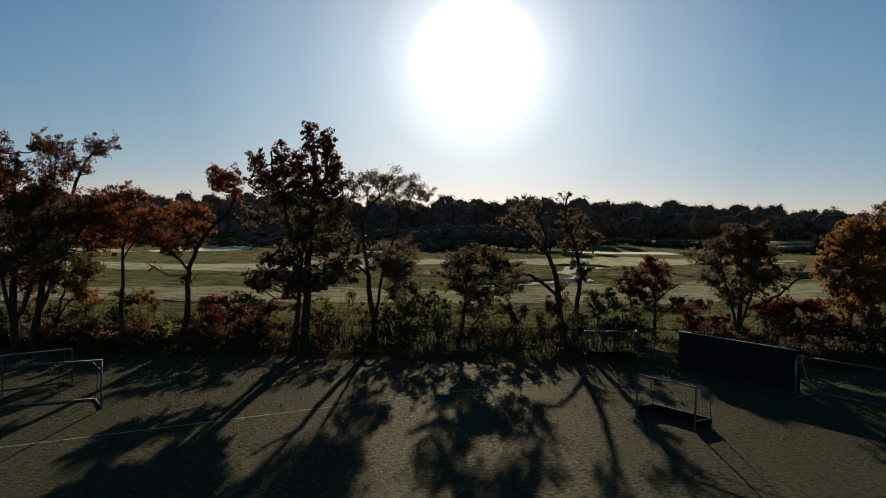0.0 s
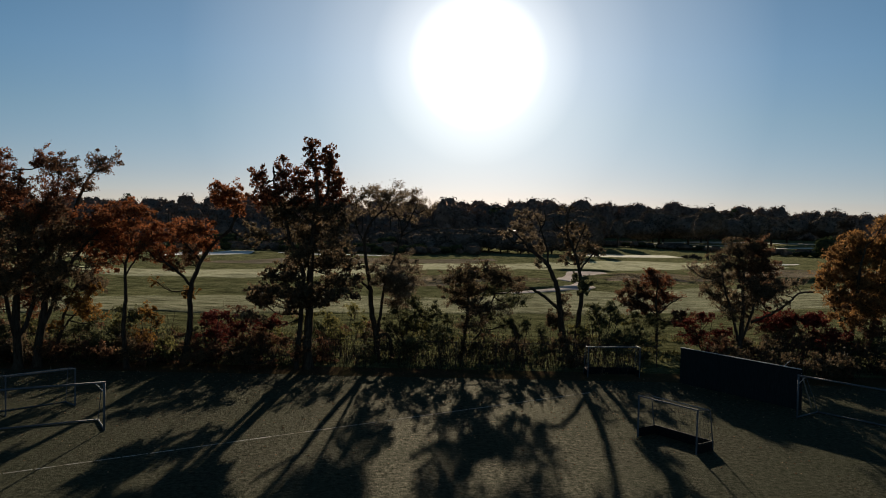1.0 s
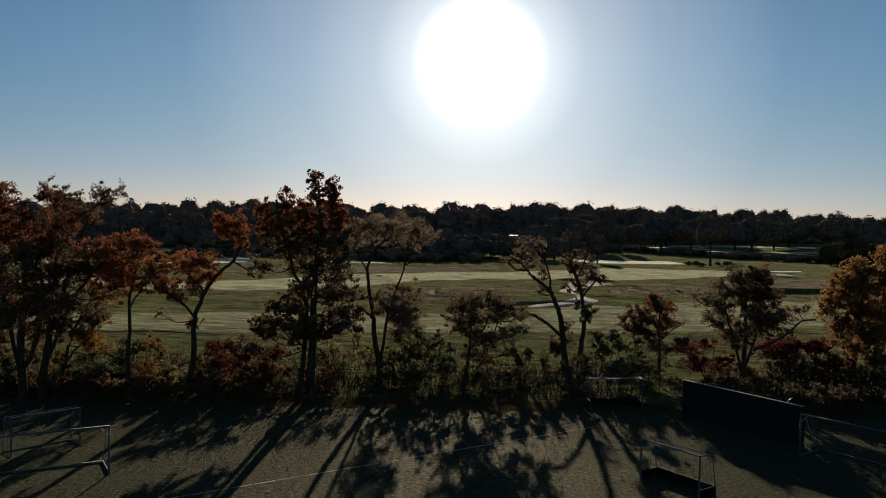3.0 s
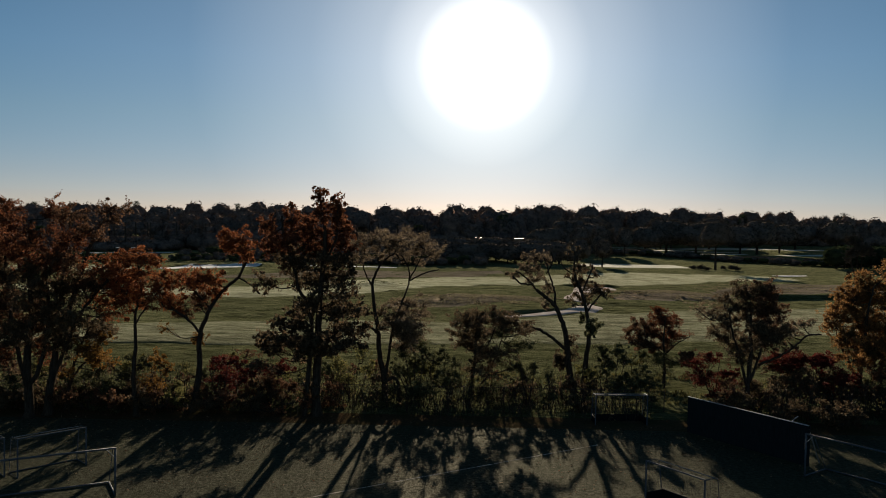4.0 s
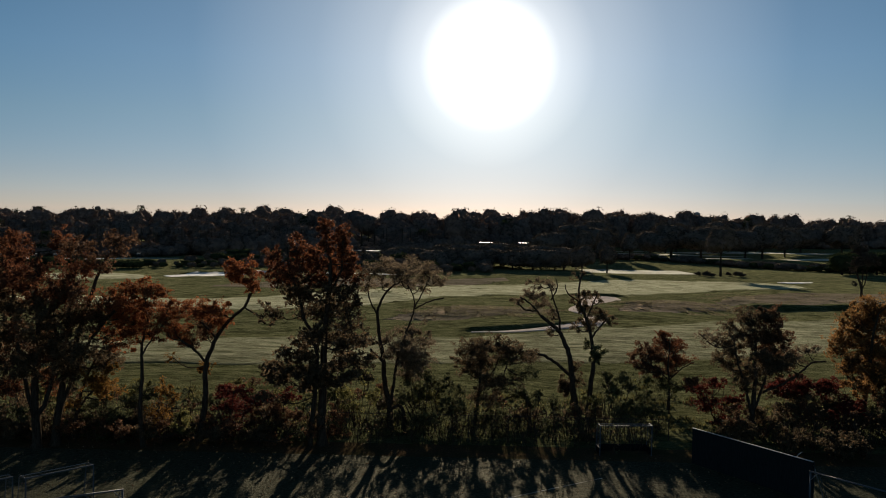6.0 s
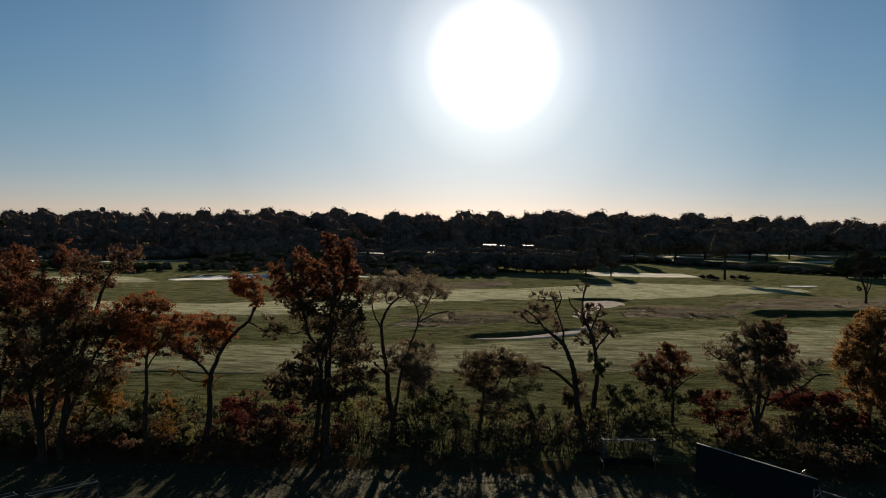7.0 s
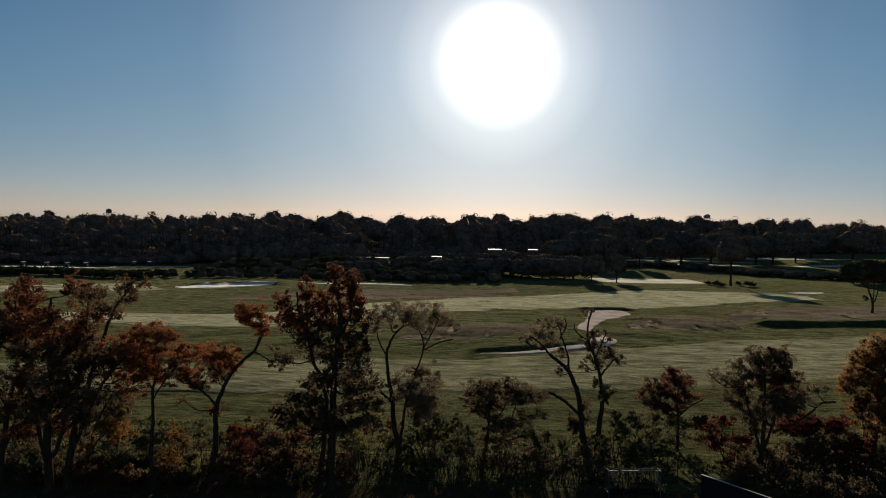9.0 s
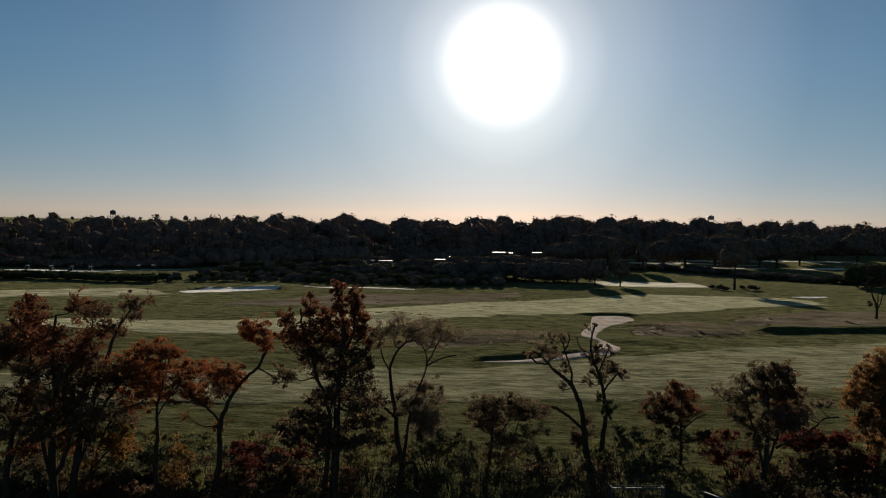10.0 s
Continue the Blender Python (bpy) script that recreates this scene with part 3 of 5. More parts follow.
tree("autumn_tree", -33.2, 58.6,
     [[(0.0, -0.6), (0.1, 2.2), (0.5, 5.2), (1.1, 8.4), (1.6, 11.2)], [(0.1, 2.2), (1.0, 4.6), (2.0, 7.0)], [(0.5, 5.2), (-0.8, 8.0), (-1.4, 10.4)]],
     [(1.60, 11.30, 1.70, 0.90, 0.78, 0), (0.20, 11.90, 1.60, 0.80, 0.72, 0), (2.40, 9.90, 1.50, 0.90, 0.64, 1), (0.80, 9.60, 1.80, 1.10, 0.70, 1), (2.00, 7.90, 1.70, 1.10, 0.70, 1), (0.20, 7.40, 1.70, 1.20, 0.70, 1), (-1.40, 10.20, 1.60, 1.10, 0.60, 0),
      (2.30, 6.00, 1.50, 0.90, 0.60, 0), (0.60, 5.40, 1.50, 1.00, 0.60, 1), (1.80, 4.20, 1.30, 0.80, 0.52, 1), (2.60, 12.20, 1.00, 0.50, 0.52, 0)],
     [L_RUST, L_OAK], "broad dark tree with brown-red leaves at the field's corner", 136, thick=0.22, leaf=0.145, loose=1.2)
tree("autumn_tree", -27.96, 57.8,
     [[(-0.16, -0.72), (0.23, 2.42), (0.62, 5.16), (1.86, 8.68), (3.01, 12.18), (4.16, 14.05)],
      [(0.62, 5.16), (0.89, 8.66), (1.39, 11.76), (1.66, 13.88)],
      [(0.23, 2.42), (1.47, 5.57), (2.63, 7.92), (3.98, 9.50)]],
     [(0.69, 13.75, 1.49, 0.60, 0.48, 0), (2.16, 14.01, 1.39, 0.60, 0.45, 0), (3.97, 14.28, 1.67, 0.70, 0.48, 0), (4.93, 13.84, 0.65, 0.65, 0.40, 0), (3.01, 12.95, 1.30, 0.56, 0.40, 0),
      (4.17, 12.59, 1.16, 0.37, 0.28, 0), (1.47, 10.80, 2.09, 1.02, 0.72, 0), (-0.08, 9.41, 2.09, 1.30, 0.67, 2), (1.86, 9.26, 2.32, 1.30, 0.74, 2), (3.40, 9.49, 1.63, 1.16, 0.60, 1),
      (0.31, 7.29, 2.09, 1.30, 0.67, 2), (2.05, 7.13, 2.09, 1.30, 0.74, 2), (3.41, 7.74, 1.39, 1.02, 0.60, 1), (1.09, 5.56, 1.63, 0.93, 0.48, 2), (4.76, 8.93, 1.39, 1.21, 0.53, 1),
      (4.25, 10.59, 1.39, 0.65, 0.57, 1), (4.77, 7.38, 1.12, 0.74, 0.48, 1), (3.03, 5.99, 1.39, 0.84, 0.53, 2), (-0.86, 5.91, 1.39, 1.02, 0.53, 2)],
     [L_RUST, L_RED, L_OAK], "tall leaning tree with dark limbs and thinning brown leaves", 101, thick=0.24, leaf=0.145, loose=1.3)
tree("maple_tree", -27.46, 59.5,
     [[(-0.28, -1.01), (0.12, 1.62), (0.67, 3.84), (1.59, 5.86), (2.19, 6.68)],
      [(0.12, 1.62), (1.00, 3.04), (2.19, 4.27)]],
     [(2.39, 4.68, 1.20, 0.72, 0.9, 0), (3.19, 4.09, 0.88, 0.64, 0.9, 0), (1.40, 3.65, 1.20, 0.56, 0.8, 0), (3.31, 5.58, 0.64, 0.56, 0.7, 0), (1.99, 5.87, 1.20, 0.80, 1, 1),
      (0.79, 5.25, 1.20, 0.88, 1, 1), (0.60, 2.83, 0.88, 0.40, 0.5, 0), (2.60, 3.28, 0.72, 0.32, 0.5, 0)],
     [L_GOLD, L_OAK], "slender tree with gold-orange leaves lit from behind", 102, thick=0.13)
tree("maple_tree", -21.82, 58.0,
     [[(0.00, -0.55), (-0.29, 2.43), (-0.18, 5.21), (-0.19, 6.99), (0.16, 8.77), (-0.01, 10.74)],
      [(-0.19, 6.99), (-0.91, 8.16), (-1.90, 9.13)],
      [(-0.19, 6.40), (0.48, 7.60), (1.07, 8.40)]],
     [(-2.10, 10.11, 1.68, 0.94, 0.8, 0), (0.07, 10.82, 1.68, 0.84, 0.8, 0), (0.94, 9.38, 1.15, 1.05, 0.8, 0), (-1.03, 8.75, 1.57, 0.84, 0.7, 0), (-0.01, 9.56, 1.31, 0.73, 0.6, 0),
      (0.40, 7.99, 1.15, 0.63, 0.5, 0), (-2.89, 9.30, 1.05, 0.94, 0.8, 1), (-1.51, 11.10, 1.31, 0.63, 0.6, 0), (-0.37, 3.82, 1.05, 0.52, 0.7, 2), (0.10, 3.43, 0.73, 0.42, 0.5, 2)],
     [L_RED, L_RUST, L_GREEN], "thin straight-trunked tree with red-orange crown", 103, thick=0.15)
tree("maple_tree", -18.54, 60.0,
     [[(0.00, -1.00), (0.15, 1.27), (0.46, 3.33), (0.45, 5.38), (1.17, 7.44), (2.25, 8.89), (3.18, 9.72), (3.62, 10.75)],
      [(3.18, 9.72), (3.78, 11.15), (3.28, 12.36)],
      [(3.18, 9.72), (4.12, 9.13), (4.70, 8.53)],
      [(0.53, 5.59), (-0.26, 6.59), (-1.16, 7.31)],
      [(1.17, 7.44), (0.14, 8.64), (-0.48, 9.24)]],
     [(2.63, 12.51, 1.61, 0.80, 1.00, 0), (3.77, 11.64, 0.88, 0.64, 0.90, 0), (1.82, 11.93, 0.97, 0.56, 0.80, 0), (3.17, 11.14, 0.97, 0.48, 0.70, 0), (1.02, 9.76, 1.61, 0.68, 1.00, 0),
      (-0.48, 9.24, 1.45, 0.72, 1.00, 0), (-1.70, 8.28, 0.80, 0.80, 0.90, 0), (0.22, 8.24, 1.37, 0.56, 0.80, 2), (1.96, 9.90, 0.88, 0.40, 0.70, 0), (-1.16, 6.90, 0.72, 0.48, 0.70, 2),
      (-2.38, 5.81, 0.48, 0.32, 0.50, 1), (-0.04, 5.04, 0.80, 0.48, 0.70, 1),
      (-1.60, 7.60, 1.10, 0.60, 0.90, 0), (-0.30, 7.55, 1.30, 0.50, 0.80, 2), (1.30, 8.70, 1.20, 0.60, 0.90, 0), (-2.20, 8.70, 0.90, 0.60, 0.80, 0)],
     [L_RED, L_GOLD, L_RUST], "leaning crooked tree with bright orange-red leaf clumps", 104, thick=0.2)
tree("oak_tree", -9.42, 59.3,
     [[(-0.08, -0.59), (-0.15, 2.04), (-0.06, 4.48), (0.02, 7.71), (0.25, 10.76), (0.34, 12.96), (0.18, 15.51)],
      [(-1.00, -0.62), (-0.75, 2.03), (-0.54, 4.47), (-0.45, 6.48), (-0.92, 8.49)],
      [(0.11, 7.30), (-1.32, 8.68), (-1.75, 10.36), (-2.50, 12.54), (-2.68, 14.17)],
      [(0.29, 10.76), (1.15, 12.60), (1.27, 14.61)]],
     tiers([(15.38, 0.10, 0.19, 1, 0.9, 1), (14.85, 1.16, 1.25, 1, 0.85, 1), (14.50, -2.41, -2.31, 1, 0.8, 1), (14.24, 0.00, 1.45, 2, 0.95, 1), (13.44, -3.18, -1.54, 2, 0.85, 1), (13.18, -0.77, 1.54, 3, 0.95, 1),
            (12.21, -3.57, 1.54, 5, 0.9, 1), (11.33, -2.89, 2.02, 5, 0.9, 0), (10.27, -2.31, 1.83, 4, 0.8, 0), (9.39, -3.47, 2.12, 5, 0.6, 0), (8.27, -1.35, 2.51, 4, 0.85, 0)], 205, 0.9)
     + tiers([(7.30, -2.31, 2.70, 5, 1.1, 0), (6.34, -2.70, 2.89, 5, 1.2, 0), (5.57, -3.66, 2.12, 5, 1.25, 0), (4.70, -4.15, 0.87, 5, 1.25, 0), (4.03, -3.57, -1.45, 2, 1.1, 0), (2.48, -0.67, -0.39, 1, 1.0, 0)], 206, 0.55),
     [L_OAK, L_MAROON], "tall dark pyramidal oak with brown autumn leaves", 105, thick=0.27, leaf=0.19, loose=1.25)
tree("locust_tree", -4.99, 64.0,
     [[(0.01, -1.76), (-0.02, -0.01), (-0.04, 1.53), (-0.48, 3.71), (-0.63, 5.51), (-0.96, 7.30), (-1.12, 9.10), (-0.58, 10.44), (0.14, 11.24)],
      [(-0.04, 1.53), (0.18, 3.27), (0.57, 5.99), (1.20, 7.80), (1.68, 9.39), (1.53, 10.48), (1.00, 11.33)],
      [(-0.62, 5.29), (-1.38, 5.86), (-1.68, 6.16)],
      [(-1.12, 8.87), (-1.73, 9.99), (-1.98, 11.28)],
      [(1.68, 9.39), (2.75, 9.94), (3.96, 10.27)],
      [(1.68, 9.39), (2.31, 10.72), (2.85, 11.81)],
      [(-0.04, 1.53), (0.65, 1.93), (1.05, 1.11), (1.05, -1.30)]],
     [(-1.68, 12.23, 1.34, 0.77, 0.68, 0), (-0.32, 12.68, 1.34, 0.61, 0.72, 0), (0.98, 12.41, 1.44, 0.72, 0.78, 0), (2.41, 12.13, 1.44, 0.72, 0.78, 0), (3.59, 11.61, 0.93, 0.72, 0.61, 0),
      (-2.11, 11.06, 0.83, 0.72, 0.53, 0), (0.49, 11.32, 1.34, 0.52, 0.53, 0), (2.00, 11.01, 1.13, 0.52, 0.53, 0), (-0.80, 11.30, 0.83, 0.61, 0.45, 0), (0.78, 6.22, 1.54, 1.13, 1.45, 0),
      (2.08, 6.02, 1.34, 1.13, 1.45, 0), (1.50, 7.36, 1.24, 0.83, 1.15, 0), (1.56, 4.56, 1.44, 0.72, 1.15, 0), (2.81, 6.71, 0.61, 0.72, 0.79, 0), (-0.31, 6.87, 0.83, 0.93, 0.55, 0)],
     [L_TAN, L_RUST], "forked tree with thin pale leaves and open limbs", 106, thick=0.2, leaf=0.105, fill=0.8, loose=1.9)
tree("small_tree", 1.28, 65.0,
     [[(-0.16, -1.41), (0.15, 0.38), (0.54, 2.82), (0.62, 5.48), (0.29, 6.57)],
      [(0.54, 2.82), (1.65, 4.61), (2.14, 5.95), (3.00, 6.85)],
      [(0.07, 0.15), (1.57, 1.96), (2.28, 3.74), (2.69, 5.08)]],
     [(-0.06, 6.43, 1.46, 0.85, 0.89, 0), (1.16, 6.81, 1.34, 0.85, 0.89, 0), (2.48, 6.75, 1.34, 0.73, 0.89, 0), (3.89, 6.34, 1.34, 0.61, 0.78, 0), (0.75, 5.39, 1.59, 0.85, 0.97, 0),
      (2.51, 5.34, 1.71, 0.73, 0.89, 1), (1.66, 4.17, 1.71, 0.73, 0.89, 0), (3.72, 4.13, 1.34, 0.55, 0.67, 1), (4.78, 5.65, 0.73, 0.55, 0.55, 0), (-0.83, 5.45, 0.85, 0.61, 0.67, 0),
      (0.65, 3.93, 1.34, 0.85, 0.78, 0), (4.14, 5.02, 1.10, 0.49, 0.55, 1), (0.46, 2.60, 0.85, 0.85, 0.55, 0),
      (2.60, 3.20, 1.20, 0.60, 0.70, 1), (1.30, 3.00, 1.10, 0.60, 0.70, 0), (3.60, 2.60, 1.00, 0.50, 0.60, 1), (-0.40, 4.40, 0.90, 0.60, 0.70, 0)],
     [L_OAK, L_GREEN], "small spreading tree with dull green-brown leaves", 107, thick=0.13, leaf=0.13, loose=1.45)
tree("twisted_tree", 10.79, 69.0,
     [[(0.16, -2.71), (-0.61, -0.15), (-1.04, 2.20), (-1.33, 4.54), (-1.78, 6.02), (-2.33, 7.21), (-3.03, 7.83), (-3.88, 8.49)],
      [(-2.31, 7.06), (-2.40, 8.52), (-2.84, 9.55), (-3.14, 10.59), (-3.57, 11.35)],
      [(-3.74, 8.37), (-4.69, 9.39), (-5.63, 10.01)],
      [(-1.36, 3.60), (-2.49, 4.51), (-3.67, 5.14), (-4.84, 5.31)],
      [(-3.08, 9.80), (-2.63, 10.86), (-2.75, 11.63)],
      [(-4.22, 8.89), (-5.14, 8.97), (-5.86, 9.58)]],
     [(-4.56, 10.30, 1.14, 0.58, 0.85, 0), (-5.76, 9.74, 0.67, 0.41, 0.68, 0), (-3.90, 9.27, 1.03, 0.52, 0.77, 0), (-3.01, 11.01, 0.73, 0.52, 0.59, 0), (-4.26, 11.19, 0.83, 0.41, 0.51, 0),
      (-2.81, 8.51, 0.62, 0.52, 0.68, 0), (-0.86, 4.31, 0.62, 0.52, 1.02, 1), (-0.60, 3.15, 0.47, 0.73, 0.85, 1), (-4.84, 5.39, 0.83, 0.32, 0.51, 0), (-3.39, 7.34, 0.52, 0.32, 0.51, 0),
      (-1.51, 2.42, 0.83, 0.73, 1.36, 1)],
     [L_TAN, L_OAK], "twisted forked tree with bare limbs and few russet leaves", 108, thick=0.24, leaf=0.12, loose=1.6)
tree("twisted_tree", 11.26, 69.0,
     [[(0.02, -2.70), (-0.29, 0.35), (-0.12, 2.70), (0.04, 5.04), (-0.24, 7.02), (-0.73, 8.58), (-1.23, 9.86), (-1.25, 11.17), (-1.00, 12.12)],
      [(-1.13, 9.71), (-2.16, 10.31), (-2.50, 11.13)],
      [(-0.64, 8.31), (-0.02, 9.89), (0.14, 10.67)],
      [(-0.13, 6.76), (0.68, 7.83), (1.35, 8.62)]],
     [(-0.66, 9.20, 1.30, 0.59, 0.98, 0), (0.42, 8.60, 1.00, 0.59, 0.98, 0), (-0.25, 7.65, 1.10, 0.50, 0.98, 0), (0.17, 5.75, 0.81, 0.59, 1.30, 1), (-0.44, 6.24, 0.40, 0.50, 0.91, 1),
      (1.22, 8.35, 0.59, 0.45, 0.65, 0), (-0.78, 10.29, 1.00, 0.40, 0.65, 0), (-1.03, 11.80, 1.00, 0.30, 0.33, 0), (-1.55, 7.77, 0.50, 0.50, 0.52, 0), (0.28, 4.96, 0.50, 0.40, 0.91, 1),
      (0.63, 9.90, 0.50, 0.35, 0.52, 0)],
     [L_OAK, L_GREEN], "leaning ivy-clad tree with clumped dark leaves", 109, thick=0.19, leaf=0.15)
tree("small_tree", 18.28, 72.0,
     [[(-0.03, -2.04), (0.08, 0.90), (-0.01, 3.83), (0.02, 6.17)],
      [(0.02, 2.85), (-1.37, 4.04), (-2.35, 4.51)],
      [(0.02, 2.85), (1.29, 4.10), (2.00, 4.60)]],
     [(0.01, 6.36, 0.89, 0.45, 1.12, 1), (0.03, 5.78, 1.66, 0.51, 1.26, 1), (-1.31, 5.36, 1.40, 0.45, 1.12, 0), (1.25, 5.32, 1.28, 0.45, 1.12, 0), (-0.90, 4.54, 2.17, 0.51, 1.40, 0),
      (1.04, 4.24, 1.66, 0.51, 1.12, 1), (-2.23, 3.88, 1.14, 0.45, 1.12, 0), (-0.62, 3.42, 2.29, 0.51, 1.12, 0), (1.31, 3.27, 1.40, 0.39, 0.84, 0), (-0.35, 2.36, 2.17, 0.51, 0.84, 2),
      (1.35, 2.15, 1.28, 0.39, 0.70, 2), (0.16, 1.29, 1.40, 0.51, 0.70, 2)],
     [L_RUST, L_MAROON, L_GREEN], "small layered tree with dark reddish leaves", 110, thick=0.12)
tree("broad_tree", 23.46, 66.5,
     [[(-0.15, -1.29), (0.08, 1.21), (0.23, 3.47), (0.24, 5.72), (0.07, 7.96)],
      [(0.08, 1.21), (-0.68, 3.90), (-1.27, 5.68), (-1.69, 7.47)],
      [(0.20, 1.66), (1.18, 4.39), (1.45, 6.64), (1.48, 8.43)],
      [(0.91, 3.03), (2.88, 3.93), (3.97, 4.81), (4.70, 5.45), (5.85, 5.56)]],
     [(0.14, 8.76, 1.54, 0.94, 1.00, 1), (1.47, 8.88, 1.30, 0.94, 1.14, 0), (-0.45, 7.68, 1.77, 0.89, 1.00, 1), (1.34, 7.44, 1.77, 1.06, 1.43, 0), (-1.27, 8.15, 0.94, 0.53, 0.72, 1),
      (-2.47, 6.92, 1.30, 0.53, 0.57, 2), (-1.43, 6.35, 1.54, 0.83, 0.86, 1), (0.59, 5.95, 2.00, 1.06, 1.29, 1), (2.15, 5.85, 1.65, 0.83, 1.14, 0), (3.48, 5.92, 1.30, 0.53, 0.72, 2),
      (-3.55, 7.21, 0.71, 0.41, 0.43, 2), (-1.61, 5.14, 1.30, 0.71, 0.86, 1), (5.02, 6.27, 1.06, 0.48, 0.51, 2), (0.42, 4.37, 1.89, 0.94, 1.14, 1), (2.41, 4.64, 1.54, 0.71, 1.00, 0),
      (-1.12, 3.89, 1.18, 0.71, 0.72, 1)],
     [L_RUST, L_OAK, L_TAN], "broad many-stemmed tree with brown thinning leaves", 111, thick=0.19, leaf=0.13, loose=1.3)
tree("broad_tree", 33.59, 69.0,
     [[(-0.20, -1.22), (-0.07, 1.36), (0.26, 4.63), (0.52, 7.43), (0.90, 9.29)],
      [(2.01, -1.17), (1.75, 1.87), (1.97, 5.60), (2.32, 8.40)],
      [(-0.07, 1.36), (-1.18, 3.67), (-1.69, 5.06)]],
     [(-0.20, 8.11, 1.75, 1.37, 1.1, 0), (1.14, 9.07, 1.75, 1.37, 1.1, 0), (2.76, 8.87, 2.12, 1.75, 1.1, 0), (-1.06, 6.47, 1.62, 1.25, 1.1, 1), (0.55, 6.50, 2.25, 1.50, 1.15, 0),
      (2.41, 6.08, 2.37, 1.75, 1.15, 0), (-1.78, 5.06, 1.25, 1.00, 1, 1), (-0.29, 4.62, 2.00, 1.12, 1.1, 0), (1.57, 4.20, 2.25, 1.25, 1.3, 2), (3.41, 4.23, 1.87, 1.56, 1.1, 2),
      (-1.17, 3.44, 1.37, 0.75, 0.92, 1), (0.94, 2.55, 1.87, 0.75, 0.8, 2), (2.20, 11.17, 1.50, 0.62, 0.34, 0)],
     [L_AMBER, L_AMBER, L_RUST], "large round tree with orange-brown autumn crown", 112, thick=0.2, leaf=0.16)
tree("bush", -26.14, 60.0,
     [[(0.00, -0.88), (-0.82, 0.50), (-1.65, 1.89)],
      [(0.00, -0.88), (-0.41, -0.00), (-0.83, 0.88)],
      [(0.00, -0.88), (-0.00, 0.73), (-0.01, 2.34)],
      [(0.00, -0.88), (0.51, -0.08), (1.02, 0.71)],
      [(0.00, -0.88), (0.72, 0.44), (1.43, 1.75)]],
     [(-1.65, 1.97, 1.13, 0.72, 0.52, 0), (-0.01, 2.42, 1.21, 0.72, 0.52, 0), (1.43, 1.83, 1.05, 0.72, 0.52, 0), (-0.83, 0.96, 1.61, 0.64, 0.52, 0), (1.02, 0.79, 1.21, 0.56, 0.52, 0)],
     [L_GREEN, L_OLIVE], "loose green-yellow bush with bare stems", 113, thick=0.05, leaf=0.13, category='bush', group='bushes along the fence', loose=1.5)
tree("bush", -20.83, 59.5,
     [[(0.00, -0.63), (-0.31, 1.46), (-0.63, 3.56)],
      [(0.00, -0.63), (-0.31, 0.55), (-0.62, 1.72)],
      [(0.00, -0.63), (-0.01, 0.96), (-0.02, 2.55)],
      [(0.00, -0.63), (0.13, 1.58), (0.26, 3.78)],
      [(0.00, -0.63), (0.40, 1.28), (0.79, 3.18)]],
     [(-0.63, 3.64, 0.56, 0.64, 0.36, 0), (0.26, 3.86, 0.64, 0.64, 0.36, 0), (0.79, 3.26, 0.48, 0.56, 0.36, 0), (-0.02, 2.63, 0.88, 0.64, 0.36, 0), (-0.62, 1.80, 0.72, 0.56, 0.36, 0)],
     [L_GOLD, L_OLIVE], "thin upright bush with dull orange leaves", 114, thick=0.05, leaf=0.13, category='bush', group='bushes along the fence', loose=1.5)
tree("bush", -16.71, 60.8,
     [[(0.00, -0.87), (-0.43, 1.00), (-0.86, 2.86)],
      [(0.00, -0.87), (-0.11, 0.54), (-0.23, 1.96)],
      [(0.00, -0.87), (0.10, 0.03), (0.19, 0.93)],
      [(0.00, -0.87), (0.19, 1.18), (0.38, 3.22)],
      [(0.00, -0.87), (0.71, 0.77), (1.42, 2.41)]],
     [(-0.86, 2.94, 0.90, 0.57, 0.72, 0), (0.38, 3.30, 1.06, 0.49, 0.72, 0), (-0.23, 2.04, 1.47, 0.65, 0.72, 0), (1.42, 2.49, 0.98, 0.57, 0.72, 0), (0.19, 1.01, 1.47, 0.57, 0.72, 0)],
     [L_CRIMSON, L_RUST], "low bush with crimson autumn leaves", 115, thick=0.05, leaf=0.13, category='bush', group='bushes along the fence', loose=1.5)
tree("bush", -13.13, 61.5,
     [[(0.00, -0.89), (-1.17, 1.36), (-2.35, 3.61)],
      [(0.00, -0.89), (-0.74, 0.28), (-1.49, 1.44)],
      [(0.00, -0.89), (-0.54, 0.87), (-1.08, 2.63)],
      [(0.00, -0.89), (-0.12, 0.40), (-0.23, 1.68)],
      [(0.00, -0.89), (0.30, 0.98), (0.59, 2.83)],
      [(0.00, -0.89), (0.72, 0.31), (1.44, 1.51)]],
     [(-1.08, 2.71, 1.15, 0.49, 0.8, 0), (0.59, 2.92, 1.07, 0.49, 0.8, 0), (-0.23, 1.76, 1.65, 0.66, 0.8, 1), (1.44, 1.59, 0.91, 0.58, 0.64, 1), (-1.49, 1.53, 1.07, 0.58, 0.64, 1),
      (-2.35, 3.69, 1.24, 0.33, 0.2, 1)],
     [L_CRIMSON, L_RUST], "dark red bush under the oak", 116, thick=0.05, leaf=0.13, category='bush', group='bushes along the fence', loose=1.5)
